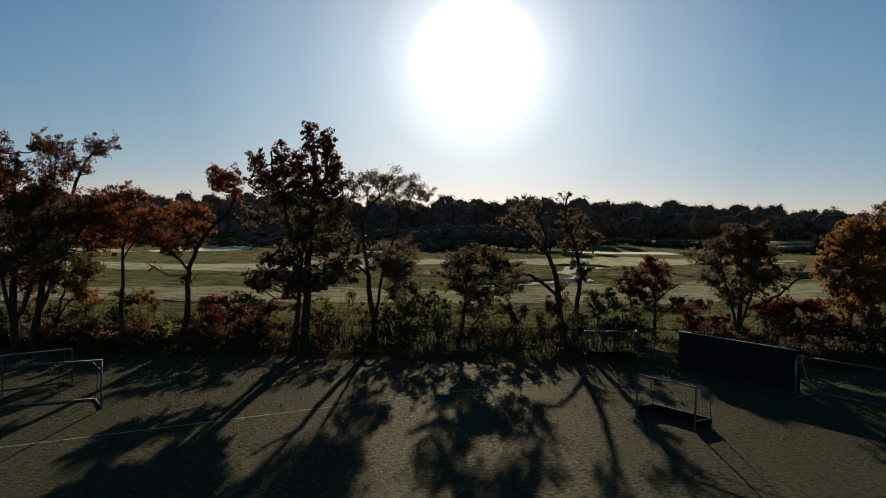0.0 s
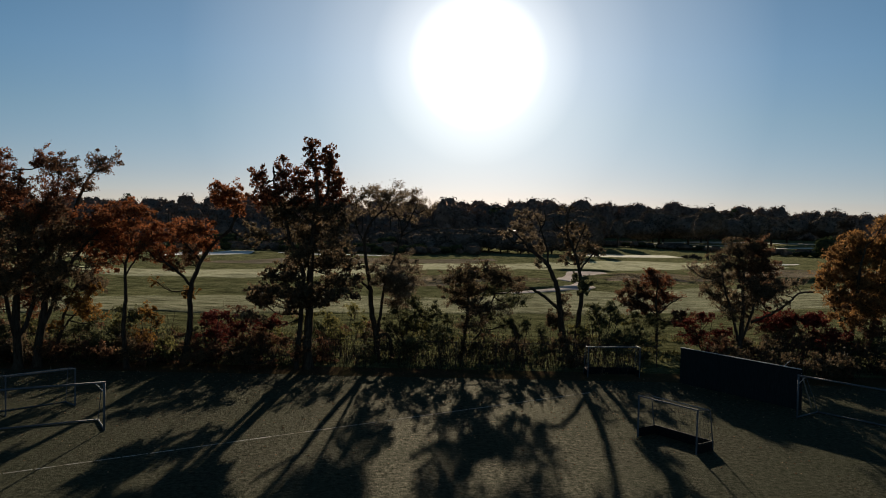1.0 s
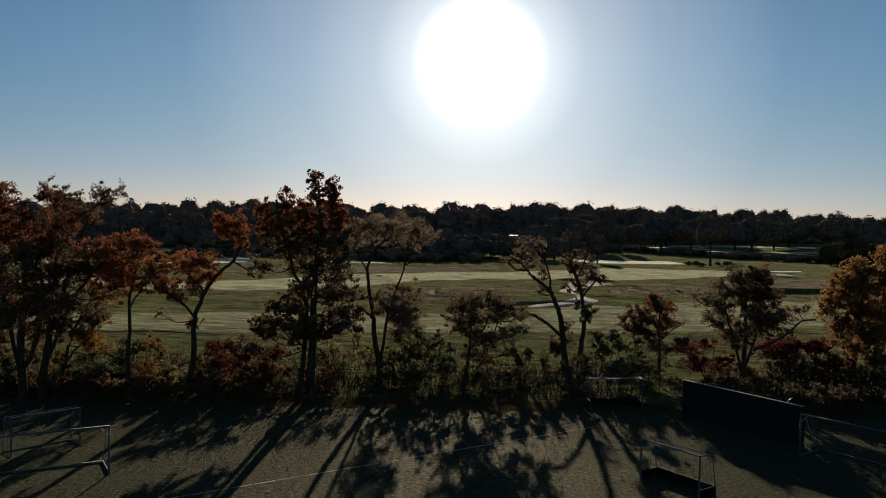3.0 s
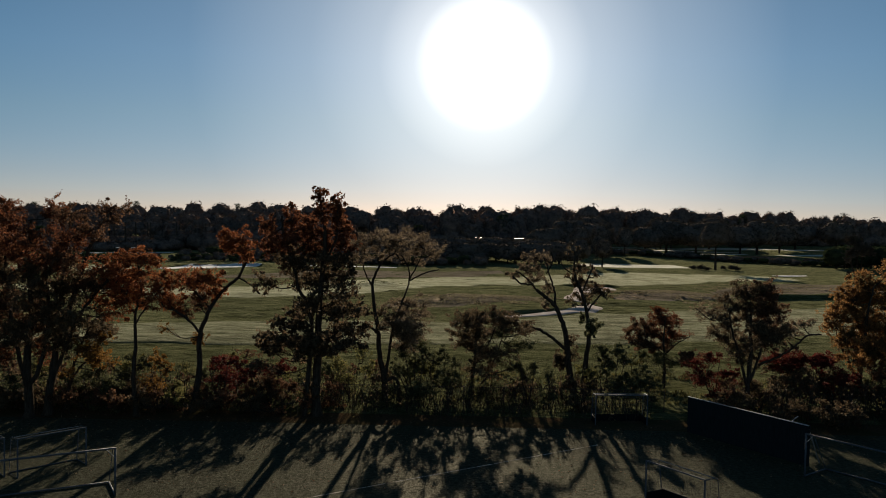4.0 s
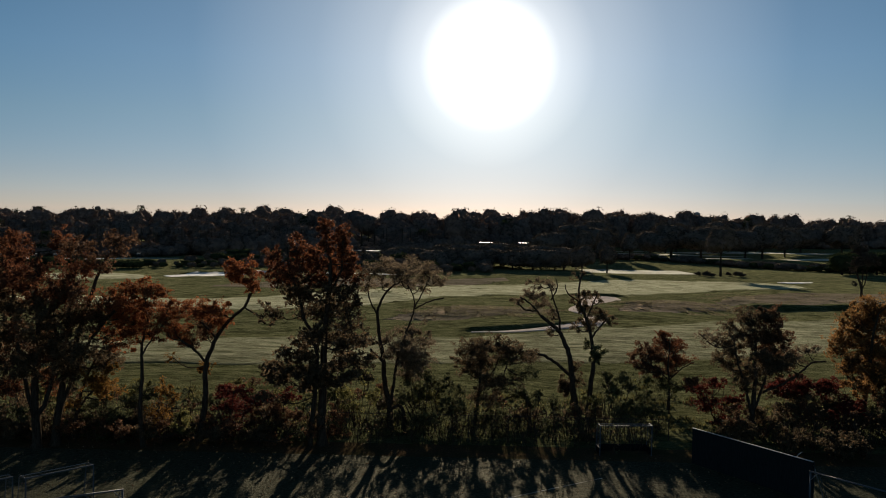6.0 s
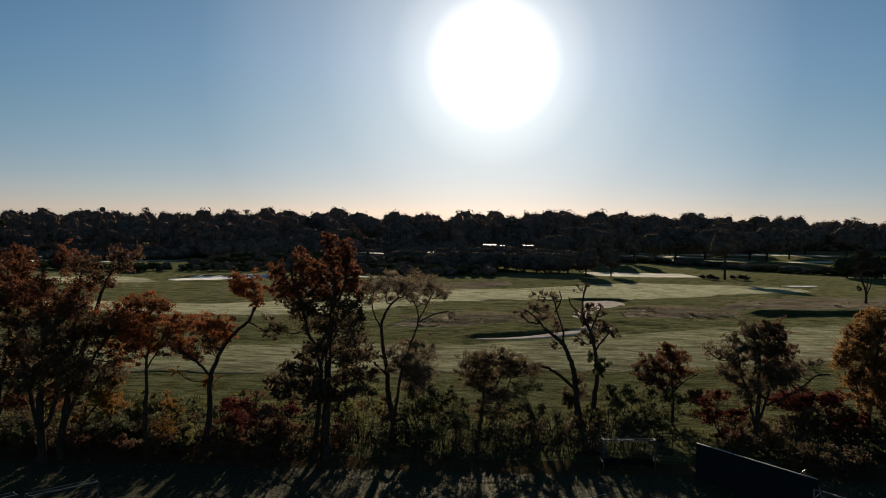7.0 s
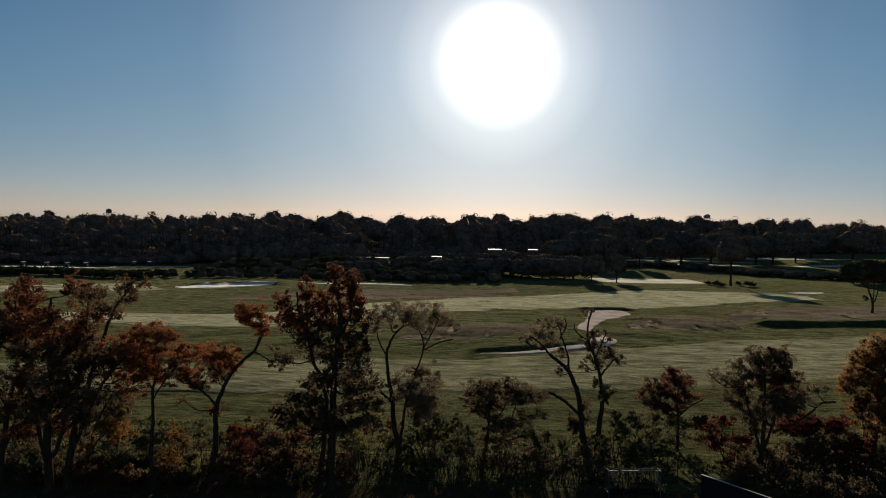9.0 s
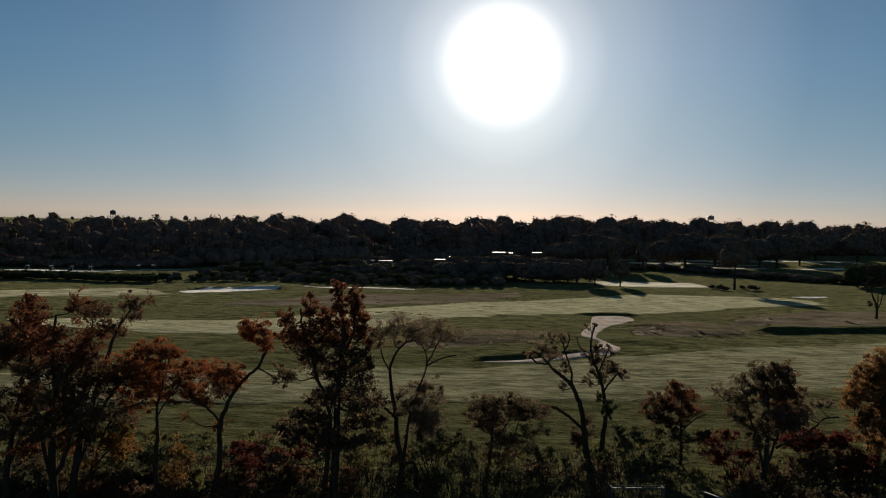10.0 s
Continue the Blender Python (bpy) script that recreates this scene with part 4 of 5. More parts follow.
tree("bush", -7.65, 64.8,
     [[(0.01, -1.33), (-0.58, 0.98), (-1.16, 3.29)],
      [(0.01, -1.33), (-0.35, 0.66), (-0.71, 2.64)],
      [(0.01, -1.33), (-0.13, 0.22), (-0.26, 1.77)],
      [(0.01, -1.33), (0.30, 1.00), (0.60, 3.33)],
      [(0.01, -1.33), (0.64, 0.57), (1.27, 2.46)]],
     [(-0.71, 2.73, 0.87, 0.61, 0.34, 0), (0.59, 3.42, 0.96, 0.52, 0.34, 0), (1.27, 2.55, 0.69, 0.61, 0.34, 0), (-0.26, 1.85, 1.22, 0.69, 0.34, 0), (-1.16, 3.38, 0.78, 0.43, 0.34, 0)],
     [L_OLIVE, L_GREEN], "sparse yellow-green bush with arching stems", 117, thick=0.05, leaf=0.13, category='bush', group='bushes along the fence', loose=1.5)
tree("bush", -2.59, 64.7,
     [[(0.01, -1.19), (-0.80, 0.67), (-1.59, 2.53)],
      [(0.01, -1.19), (-0.48, 1.23), (-0.96, 3.64)],
      [(0.01, -1.19), (-0.14, 0.79), (-0.28, 2.78)],
      [(0.01, -1.19), (0.09, 0.14), (0.18, 1.46)],
      [(0.01, -1.19), (0.22, 1.58), (0.43, 4.34)],
      [(0.01, -1.19), (0.62, 1.03), (1.24, 3.25)]],
     [(-0.96, 3.73, 0.87, 0.61, 0.64, 0), (0.43, 4.42, 0.95, 0.52, 0.64, 0), (-0.29, 2.87, 1.47, 0.78, 0.64, 0), (1.24, 3.34, 0.95, 0.69, 0.64, 0), (0.18, 1.55, 1.56, 0.69, 0.64, 0),
      (-1.60, 2.62, 0.69, 0.61, 0.64, 0)],
     [L_GREEN, L_OLIVE], "dense green bush against the fairway", 118, thick=0.05, leaf=0.13, category='bush', group='bushes along the fence', loose=1.5)
tree("bush", -0.17, 65.2,
     [[(0.01, -1.18), (-0.15, 1.23), (-0.31, 3.62)],
      [(0.01, -1.18), (-0.03, 0.56), (-0.06, 2.30)],
      [(0.01, -1.18), (0.10, -0.10), (0.19, 0.97)],
      [(0.01, -1.18), (0.30, 0.90), (0.59, 2.98)]],
     [(-0.31, 3.71, 0.79, 0.61, 0.52, 0), (0.59, 3.07, 0.70, 0.61, 0.52, 0), (-0.06, 2.39, 1.14, 0.70, 0.52, 0), (0.18, 1.06, 0.96, 0.61, 0.52, 0)],
     [L_GREEN], "green bush with small leaves", 119, thick=0.05, leaf=0.13, category='bush', group='bushes along the fence', loose=1.5)
tree("bush", 5.89, 64.0,
     [[(0.01, -0.52), (-0.25, 1.17), (-0.50, 2.87)],
      [(0.01, -0.52), (-0.02, 0.74), (-0.05, 2.01)],
      [(0.01, -0.52), (0.30, 1.08), (0.58, 2.67)],
      [(0.01, -0.52), (0.53, 0.32), (1.05, 1.16)],
      [(0.01, -0.52), (0.84, 0.76), (1.68, 2.04)]],
     [(-0.50, 2.96, 0.94, 0.43, 0.72, 0), (0.58, 2.76, 0.69, 0.43, 0.72, 0), (-0.05, 2.09, 1.12, 0.51, 0.72, 0), (1.67, 2.13, 0.77, 0.60, 0.72, 0), (1.05, 1.25, 1.12, 0.51, 0.72, 0)],
     [L_GREEN, L_OAK], "low dark bush beside a twisted tree", 120, thick=0.05, leaf=0.13, category='bush', group='bushes along the fence', loose=1.5)
tree("bush", 13.04, 67.5,
     [[(0.01, -0.99), (-0.39, 1.26), (-0.79, 3.50)],
      [(0.01, -0.99), (-0.15, 0.80), (-0.31, 2.59)],
      [(0.01, -0.99), (0.09, 0.12), (0.18, 1.23)],
      [(0.01, -0.99), (0.17, 1.45), (0.33, 3.89)],
      [(0.01, -0.99), (0.53, 0.93), (1.04, 2.85)],
      [(0.01, -0.99), (1.00, 0.37), (1.98, 1.72)]],
     [(-0.80, 3.59, 0.81, 0.54, 0.88, 0), (0.33, 3.98, 0.90, 0.45, 0.88, 0), (-0.32, 2.68, 1.36, 0.72, 0.88, 0), (1.04, 2.94, 1.00, 0.63, 0.88, 0), (0.17, 1.32, 1.54, 0.72, 0.88, 0),
      (1.98, 1.82, 1.00, 0.72, 0.88, 0)],
     [L_GREEN, L_OAK], "dense dark green bush behind the small goal", 121, thick=0.05, leaf=0.13, category='bush', group='bushes along the fence', loose=1.5)
tree("bush", 16.10, 67.0,
     [[(0.01, -0.71), (-0.36, 0.33), (-0.73, 1.38)],
      [(0.01, -0.71), (-0.12, -0.12), (-0.25, 0.47)],
      [(0.01, -0.71), (0.21, 0.12), (0.41, 0.94)]],
     [(-0.73, 1.47, 0.81, 0.54, 0.48, 0), (0.41, 1.04, 0.90, 0.54, 0.48, 0), (-0.25, 0.57, 1.17, 0.45, 0.48, 0)],
     [L_GREEN, L_OLIVE], "low green bush under a layered tree", 122, thick=0.05, leaf=0.13, category='bush', group='bushes along the fence', loose=1.5)
tree("bush", 21.54, 68.5,
     [[(0.01, -0.94), (-0.50, 0.70), (-1.01, 2.34)],
      [(0.01, -0.94), (-0.14, 0.24), (-0.29, 1.43)],
      [(0.01, -0.94), (0.10, -0.22), (0.20, 0.51)],
      [(0.01, -0.94), (0.18, 0.95), (0.35, 2.84)],
      [(0.01, -0.94), (0.78, 0.38), (1.54, 1.70)]],
     [(-1.02, 2.43, 1.10, 0.50, 0.8, 0), (0.35, 2.93, 1.01, 0.41, 0.8, 0), (-0.30, 1.52, 1.56, 0.60, 0.8, 0), (1.53, 1.79, 1.01, 0.64, 0.8, 0), (0.19, 0.60, 1.56, 0.46, 0.8, 0)],
     [L_CRIMSON, L_OAK], "bush with red upper leaves behind the board wall", 123, thick=0.05, leaf=0.13, category='bush', group='bushes along the fence', loose=1.5)
tree("bush", 29.08, 69.5,
     [[(0.01, -0.87), (-1.42, 0.11), (-2.85, 1.10)],
      [(0.01, -0.87), (-0.87, 0.95), (-1.75, 2.77)],
      [(0.01, -0.87), (-0.49, 0.25), (-1.00, 1.37)],
      [(0.01, -0.87), (-0.06, 1.09), (-0.13, 3.04)],
      [(0.01, -0.87), (-0.04, 0.57), (-0.09, 2.00)],
      [(0.01, -0.87), (0.64, 0.98), (1.27, 2.83)],
      [(0.01, -0.87), (0.68, 0.16), (1.34, 1.19)],
      [(0.01, -0.87), (1.14, 0.29), (2.26, 1.44)],
      [(0.01, -0.87), (1.34, 1.00), (2.67, 2.86)],
      [(0.01, -0.87), (1.71, 0.42), (3.41, 1.70)]],
     [(-1.75, 2.86, 1.58, 0.65, 0.96, 0), (-0.13, 3.13, 1.58, 0.56, 0.96, 0), (1.27, 2.93, 1.40, 0.65, 0.96, 0), (2.66, 2.96, 1.21, 0.42, 0.8, 0), (-1.00, 1.47, 1.86, 0.75, 0.96, 1),
      (1.33, 1.28, 1.86, 0.75, 0.96, 1), (3.41, 1.80, 1.21, 0.61, 0.8, 0), (-2.86, 1.19, 1.21, 0.75, 0.8, 1), (-0.09, 2.10, 2.79, 0.93, 1, 1), (2.25, 1.54, 1.86, 0.84, 0.96, 1)],
     [L_CRIMSON, L_OAK], "broad dark bush tinged with red", 124, thick=0.05, leaf=0.16, category='bush', group='bushes along the fence', loose=1.5)
tree("bush", -32.01, 61.0,
     [[(-0.00, -1.35), (-0.42, 0.11), (-0.83, 1.57)],
      [(-0.00, -1.35), (-0.10, -0.51), (-0.21, 0.32)],
      [(-0.00, -1.35), (0.32, -0.08), (0.63, 1.18)],
      [(-0.00, -1.35), (1.05, -0.28), (2.09, 0.79)]],
     [(-0.83, 1.65, 1.23, 0.82, 0.56, 0), (0.63, 1.27, 1.14, 0.74, 0.56, 0), (2.09, 0.88, 1.06, 0.74, 0.56, 0), (-0.21, 0.41, 1.64, 0.65, 0.56, 0)],
     [L_OAK, L_GREEN], "dark ragged bush at the foot of the tall trees", 125, thick=0.05, leaf=0.13, category='bush', group='bushes along the fence', loose=1.5)
tree("bush", -24.05, 61.5,
     [[(0.00, -1.22), (-0.42, 0.00), (-0.85, 1.22)],
      [(0.00, -1.22), (-0.11, -0.52), (-0.21, 0.17)],
      [(0.00, -1.22), (0.21, -0.09), (0.41, 1.03)]],
     [(-0.85, 1.30, 0.91, 0.66, 0.48, 0), (0.41, 1.12, 0.82, 0.66, 0.48, 0), (-0.21, 0.26, 1.40, 0.58, 0.48, 0)],
     [L_GREEN, L_OAK], "low ragged green bush by the fence", 126, thick=0.05, leaf=0.13, category='bush', group='bushes along the fence', loose=1.5)
tree("bush", -19.89, 61.0,
     [[(0.00, -1.00), (-0.32, 0.21), (-0.64, 1.42)],
      [(0.00, -1.00), (-0.04, -0.37), (-0.09, 0.26)],
      [(0.00, -1.00), (0.20, 0.02), (0.41, 1.02)]],
     [(-0.64, 1.50, 0.90, 0.65, 0.48, 0), (0.40, 1.11, 0.90, 0.65, 0.48, 0), (-0.09, 0.34, 1.39, 0.49, 0.48, 0)],
     [L_OLIVE, L_OAK], "low ragged bush beside a leaning trunk", 127, thick=0.05, leaf=0.13, category='bush', group='bushes along the fence', loose=1.5)
tree("bush", -9.87, 63.5,
     [[(0.00, -1.23), (-0.48, -0.39), (-0.97, 0.44)],
      [(0.00, -1.23), (-0.00, -0.71), (-0.01, -0.19)],
      [(0.00, -1.23), (0.31, -0.05), (0.62, 1.13)],
      [(0.00, -1.23), (0.64, -0.48), (1.28, 0.28)]],
     [(-0.97, 0.53, 0.94, 0.60, 0.56, 0), (0.62, 1.22, 1.02, 0.68, 0.56, 0), (1.28, 0.36, 1.02, 0.60, 0.56, 0), (-0.01, -0.10, 1.53, 0.43, 0.56, 0)],
     [L_RUST, L_OAK], "low russet bush under the oak", 128, thick=0.05, leaf=0.13, category='bush', group='bushes along the fence', loose=1.5)
tree("bush", -4.95, 64.0,
     [[(0.01, -1.16), (-0.45, -0.14), (-0.90, 0.88)],
      [(0.01, -1.16), (-0.11, -0.57), (-0.23, 0.02)],
      [(0.01, -1.16), (0.32, -0.23), (0.63, 0.69)]],
     [(-0.90, 0.97, 0.94, 0.60, 0.48, 0), (0.63, 0.78, 1.03, 0.60, 0.48, 0), (-0.23, 0.11, 1.54, 0.43, 0.48, 0)],
     [L_GREEN, L_OLIVE], "low green bush at a forked trunk", 129, thick=0.05, leaf=0.13, category='bush', group='bushes along the fence', loose=1.5)
tree("bush", 2.89, 64.5,
     [[(0.01, -1.02), (-0.56, -0.04), (-1.13, 0.94)],
      [(0.01, -1.02), (0.09, 0.19), (0.17, 1.40)],
      [(0.01, -1.02), (0.10, -0.47), (0.20, 0.08)],
      [(0.01, -1.02), (0.75, -0.01), (1.49, 0.99)]],
     [(-1.13, 1.02, 1.04, 0.61, 0.52, 0), (0.17, 1.49, 1.04, 0.61, 0.52, 0), (1.49, 1.08, 1.12, 0.61, 0.52, 0), (0.20, 0.17, 1.90, 0.43, 0.52, 0)],
     [L_GREEN, L_OLIVE], "low mixed green bush along the fence", 130, thick=0.05, leaf=0.13, category='bush', group='bushes along the fence', loose=1.5)
tree("bush", 9.50, 65.0,
     [[(0.01, -0.91), (-0.57, 0.14), (-1.14, 1.19)],
      [(0.01, -0.91), (0.09, 0.27), (0.17, 1.44)],
      [(0.01, -0.91), (0.10, -0.33), (0.20, 0.25)],
      [(0.01, -0.91), (0.75, 0.06), (1.49, 1.03)]],
     [(-1.14, 1.28, 0.96, 0.61, 0.64, 0), (0.17, 1.53, 0.87, 0.52, 0.64, 0), (1.49, 1.12, 1.05, 0.61, 0.64, 0), (0.20, 0.34, 1.74, 0.44, 0.64, 0)],
     [L_OAK, L_GREEN], "dark bush between twisted trunks", 131, thick=0.05, leaf=0.13, category='bush', group='bushes along the fence', loose=1.5)
tree("bush", 24.94, 69.0,
     [[(0.01, -0.99), (-0.37, 0.08), (-0.75, 1.15)],
      [(0.01, -0.99), (-0.01, -0.42), (-0.03, 0.14)],
      [(0.01, -0.99), (0.22, -0.14), (0.42, 0.71)]],
     [(-0.76, 1.25, 1.11, 0.65, 0.64, 0), (0.41, 0.81, 1.11, 0.65, 0.64, 0), (-0.03, 0.23, 1.57, 0.46, 0.64, 0)],
     [L_OAK, L_GREEN], "dark bush behind the board wall", 132, thick=0.05, leaf=0.13, category='bush', group='bushes along the fence', loose=1.5)
tree("bush", 35.15, 70.0,
     [[(0.02, -1.00), (-0.38, 0.09), (-0.77, 1.17)],
      [(0.02, -1.00), (0.33, -0.13), (0.65, 0.73)],
      [(0.02, -1.00), (0.91, 0.12), (1.80, 1.23)]],
     [(-0.78, 1.27, 0.94, 0.66, 0.64, 0), (0.65, 0.82, 1.03, 0.56, 0.64, 0), (1.79, 1.32, 1.03, 0.66, 0.64, 0)],
     [L_GREEN, L_OAK], "dark bush under the orange tree", 133, thick=0.05, leaf=0.13, category='bush', group='bushes along the fence', loose=1.5)
tree("bush", 31.18, 66.0,
     [[(0.01, -0.90), (-0.69, 0.28), (-1.40, 1.45)],
      [(0.01, -0.90), (-0.04, 0.52), (-0.09, 1.93)],
      [(0.01, -0.90), (-0.01, -0.16), (-0.04, 0.58)],
      [(0.01, -0.90), (0.64, 0.19), (1.26, 1.28)]],
     [(-1.40, 1.45, 1.15, 0.62, 1, 0), (-0.09, 1.93, 1.24, 0.62, 1, 0), (1.26, 1.28, 1.15, 0.62, 1, 0), (-0.04, 0.58, 1.95, 0.53, 1, 0)],
     [L_CRIMSON, L_GREEN], "dark thicket at the end of the board wall", 134, thick=0.05, leaf=0.13, category='bush', group='bushes along the fence', loose=1.5)
tree("bush", 33.24, 64.0,
     [[(0.01, -0.57), (-0.56, 0.36), (-1.13, 1.28)],
      [(0.01, -0.57), (0.07, 0.59), (0.14, 1.74)],
      [(0.01, -0.57), (0.62, 0.38), (1.22, 1.33)]],
     [(-1.13, 1.28, 1.12, 0.60, 1, 0), (0.14, 1.74, 1.20, 0.69, 1, 0), (1.22, 1.33, 1.12, 0.60, 1, 0)],
     [L_GREEN], "dark thicket beside the shaded goal", 135, thick=0.05, leaf=0.13, category='bush', group='bushes along the fence', loose=1.5)

# scrub behind the fence: a few bushes repeated
scrub = [tree("bush", -33.0, 66.0, [[(0, 0), (-0.4, 0.9), (-0.9, 1.7)], [(0.1, 0), (0.4, 1.0), (0.8, 2.0)], [(0, 0), (0.1, 1.2), (0.1, 2.3)]],
              [(-0.9, 1.6, 0.8, 0.5, 0.7, 0), (0.8, 1.9, 0.8, 0.5, 0.6, 1), (0.0, 1.2, 1.3, 0.6, 0.7, 0), (0.1, 2.2, 0.6, 0.4, 0.5, 1), (0.0, 0.6, 1.3, 0.4, 0.35, 0)], [L_GREEN, L_OLIVE],
              "ragged green-yellow scrub bush behind the fence", 301, 0.05, 0.13, 1.0, "bush", "scrub behind the fence"),
         tree("bush", -29.5, 67.5, [[(0, 0), (-0.5, 0.7), (-1.1, 1.2)], [(0.1, 0), (0.5, 0.8), (1.1, 1.4)]],
              [(-1.0, 1.1, 0.8, 0.45, 0.7, 0), (1.0, 1.3, 0.8, 0.45, 0.7, 1), (0.0, 0.9, 1.3, 0.5, 0.8, 0), (0.0, 0.45, 1.4, 0.3, 0.4, 1)], [L_OAK, L_RUST],
              "low brown scrub bush behind the fence", 302, 0.05, 0.13, 1.0, "bush", "scrub behind the fence"),
         tree("bush", -25.0, 66.5, [[(0, 0), (-0.2, 1.2), (-0.5, 2.4)], [(0.1, 0), (0.3, 1.4), (0.6, 2.8)]],
              [(-0.5, 2.3, 0.6, 0.5, 0.5, 1), (0.6, 2.6, 0.6, 0.5, 0.5, 1), (0.0, 1.6, 0.9, 0.7, 0.6, 0), (0.0, 0.8, 1.0, 0.45, 0.35, 0)], [L_GREEN, L_OLIVE],
              "upright thin-leaved scrub bush behind the fence", 303, 0.05, 0.13, 1.0, "bush", "scrub behind the fence")]
rng = np.random.default_rng(21)
for i in range(20):
    x, y = -36 + i * 2.7 + rng.normal(0, 0.5), rng.uniform(64.5, 72)
    grow = rng.uniform(0.7, 1.15)
    copy_thing(scrub[int(rng.integers(0, 3))], pose(x, y, ground_z(x, y), 0, 0, rng.uniform(0, 360)) @ Matrix.Scale(grow, 4))

# low dense scrub shading the edge of the field
for i in range(13):
    x, y = -34 + i * 1.8 + rng.normal(0, 0.4), rng.uniform(59.2, 61.2)
    copy_thing(scrub[1], pose(x, y, ground_z(x, y), 0, 0, rng.uniform(0, 360)) @ Matrix.Scale(rng.uniform(0.85, 1.15), 4))

for i in range(8):
    x, y = 21.5 + i * 2.1 + rng.normal(0, 0.4), rng.uniform(60, 66)
    copy_thing(scrub[1], pose(x, y, ground_z(x, y), 0, 0, rng.uniform(0, 360)) @ Matrix.Scale(rng.uniform(1.1, 1.4), 4))

# undergrowth along the fence: thin stems and ragged low leaves
rng = np.random.default_rng(7)
stalks, low = Shape(), []
for k in range(2000):
    x, y = rng.uniform(-36, 38), rng.normal(62.4, 1.9)
    if y < 58.2 or (14.5 < x < 23 and y < 66):
        continue
    h, z = rng.gamma(4, 0.36) + 0.3, ground_z(x, y)
    tip = (x + rng.normal(0, 0.35), y + rng.normal(0, 0.3), z + h)
    mid = ((x + tip[0]) / 2 + rng.normal(0, 0.12), y, z + h * 0.55)
    stalks.tube([(x, y, z - 0.05), mid, tip], [0.022, 0.016, 0.008], 3)
    n = int(rng.integers(2, 10))
    t = rng.uniform(0.05, 1, (n, 1)) ** 0.9
    low.append(np.array((x, y, z)) * (1 - t) + np.array(tip) * t + rng.normal(0, 0.28, (n, 3)))
under = thing("undergrowth", 0, 61.8, 0, "ragged brown-green undergrowth of stems and low leaves", "undergrowth", kind="stuff")
back_to = Matrix.Translation((0, -61.8, 0))
part("stalks", stalks, M_BARK, under, m=back_to)
low = np.concatenate(low)
for mat, share in ((L_OLIVE, low[::4]), (L_OAK, low[1::2]), (L_GREEN, low[2::4])):
    ob = new("low_leaves", leaf_mesh("low_leaves", leaves(share, 0.13, rng), mat))
    ob.parent, ob.matrix_basis = under, back_to

# ---- chain-link fence along the trees ----
fence = thing("chain_link_fence", -8, 62.6, 0, "rusty chain-link fence overgrown with bushes", "fence")
post_mesh = Shape().tube([(0, 0, -0.3), (0, 0, 1.66)], 0.035, 8).mesh("post", M_RUST)
for i in range(18):
    ob = new("post", post_mesh)
    ob.parent, ob.matrix_basis = fence, pose(-27 + 3 * i, 0, ground_z(-35 + 3 * i, 62.6))
part("top_rail", Shape().tube([(-27, 0, 1.6), (24, 0, 1.6)], 0.024, 6), M_RUST, fence)
wire = Shape()
for i in range(170):
    x = -27 + 0.3 * i
    for d in (1, -1):
        a, b = (x, 0.02 * d, 0.02), (x + 0.3 * 5, 0.02 * d, 1.58)
        if d < 0:
            a, b = (a[0] + 1.5, a[1], a[2]), (b[0] - 1.5, b[1], b[2])
        if max(a[0], b[0]) <= 24:
            wire.tube([a, b], 0.004, 3)
part("wire_mesh", wire, M_RUST, fence)

# ---- dark board wall and the goals ----
A, B = Vector((16.2, 57.0)), Vector((21.2, 49.5))
run = (B - A).length
wall = thing("practice_wall", A.x, A.y, 0, "tall dark green wooden rebound wall on the turf", "wall", turn=math.degrees(math.atan2(B.y - A.y, B.x - A.x)))
panel_mesh = Shape().box((0.006, -0.03, -0.05), (run / 4 - 0.006, 0.03, 2.4)).mesh("panel", M_BOARD)
for i in range(4):
    ob = new("panel", panel_mesh)
    ob.parent, ob.matrix_basis = wall, pose(i * run / 4, 0, 0)
part("top_rail", Shape().box((-0.02, -0.05, 2.4), (run + 0.02, 0.05, 2.435)), M_STEEL, wall, "pale worn metal cap")
for i in range(5):
    part("brace", Shape().tube([(i * run / 4, 0.05, 2.2), (i * run / 4, 1.2, 0.0)], 0.04, 6), M_STEEL, wall)
    part("post", Shape().box((i * run / 4 - 0.05, 0.035, 0), (i * run / 4 + 0.05, 0.12, 2.38)), M_BOARD, wall)
part("bracket", Shape().tube([(run * 0.88, 0.0, 2.45), (run * 0.88 + 0.1, 0.05, 2.62), (run * 0.88 + 0.3, 0.1, 2.8)], 0.025, 6), M_STEEL, wall, "bent steel bracket")


def net(parent, quads, gap, mat):
    """Cords laid in both ways over four-cornered patches."""
    s = Shape()
    for a, b, c, d in quads:
        a, b, c, d = map(Vector, (a, b, c, d))
        n, m = max(2, int((b - a).length / gap)), max(2, int((d - a).length / gap))
        for i in range(n + 1):
            s.tube([tuple(a.lerp(b, i / n)), tuple(d.lerp(c, i / n))], 0.004, 3)
        for j in range(m + 1):
            s.tube([tuple(a.lerp(d, j / m)), tuple(b.lerp(c, j / m))], 0.004, 3)
    return part("net", s, mat, parent, "thin cord net")


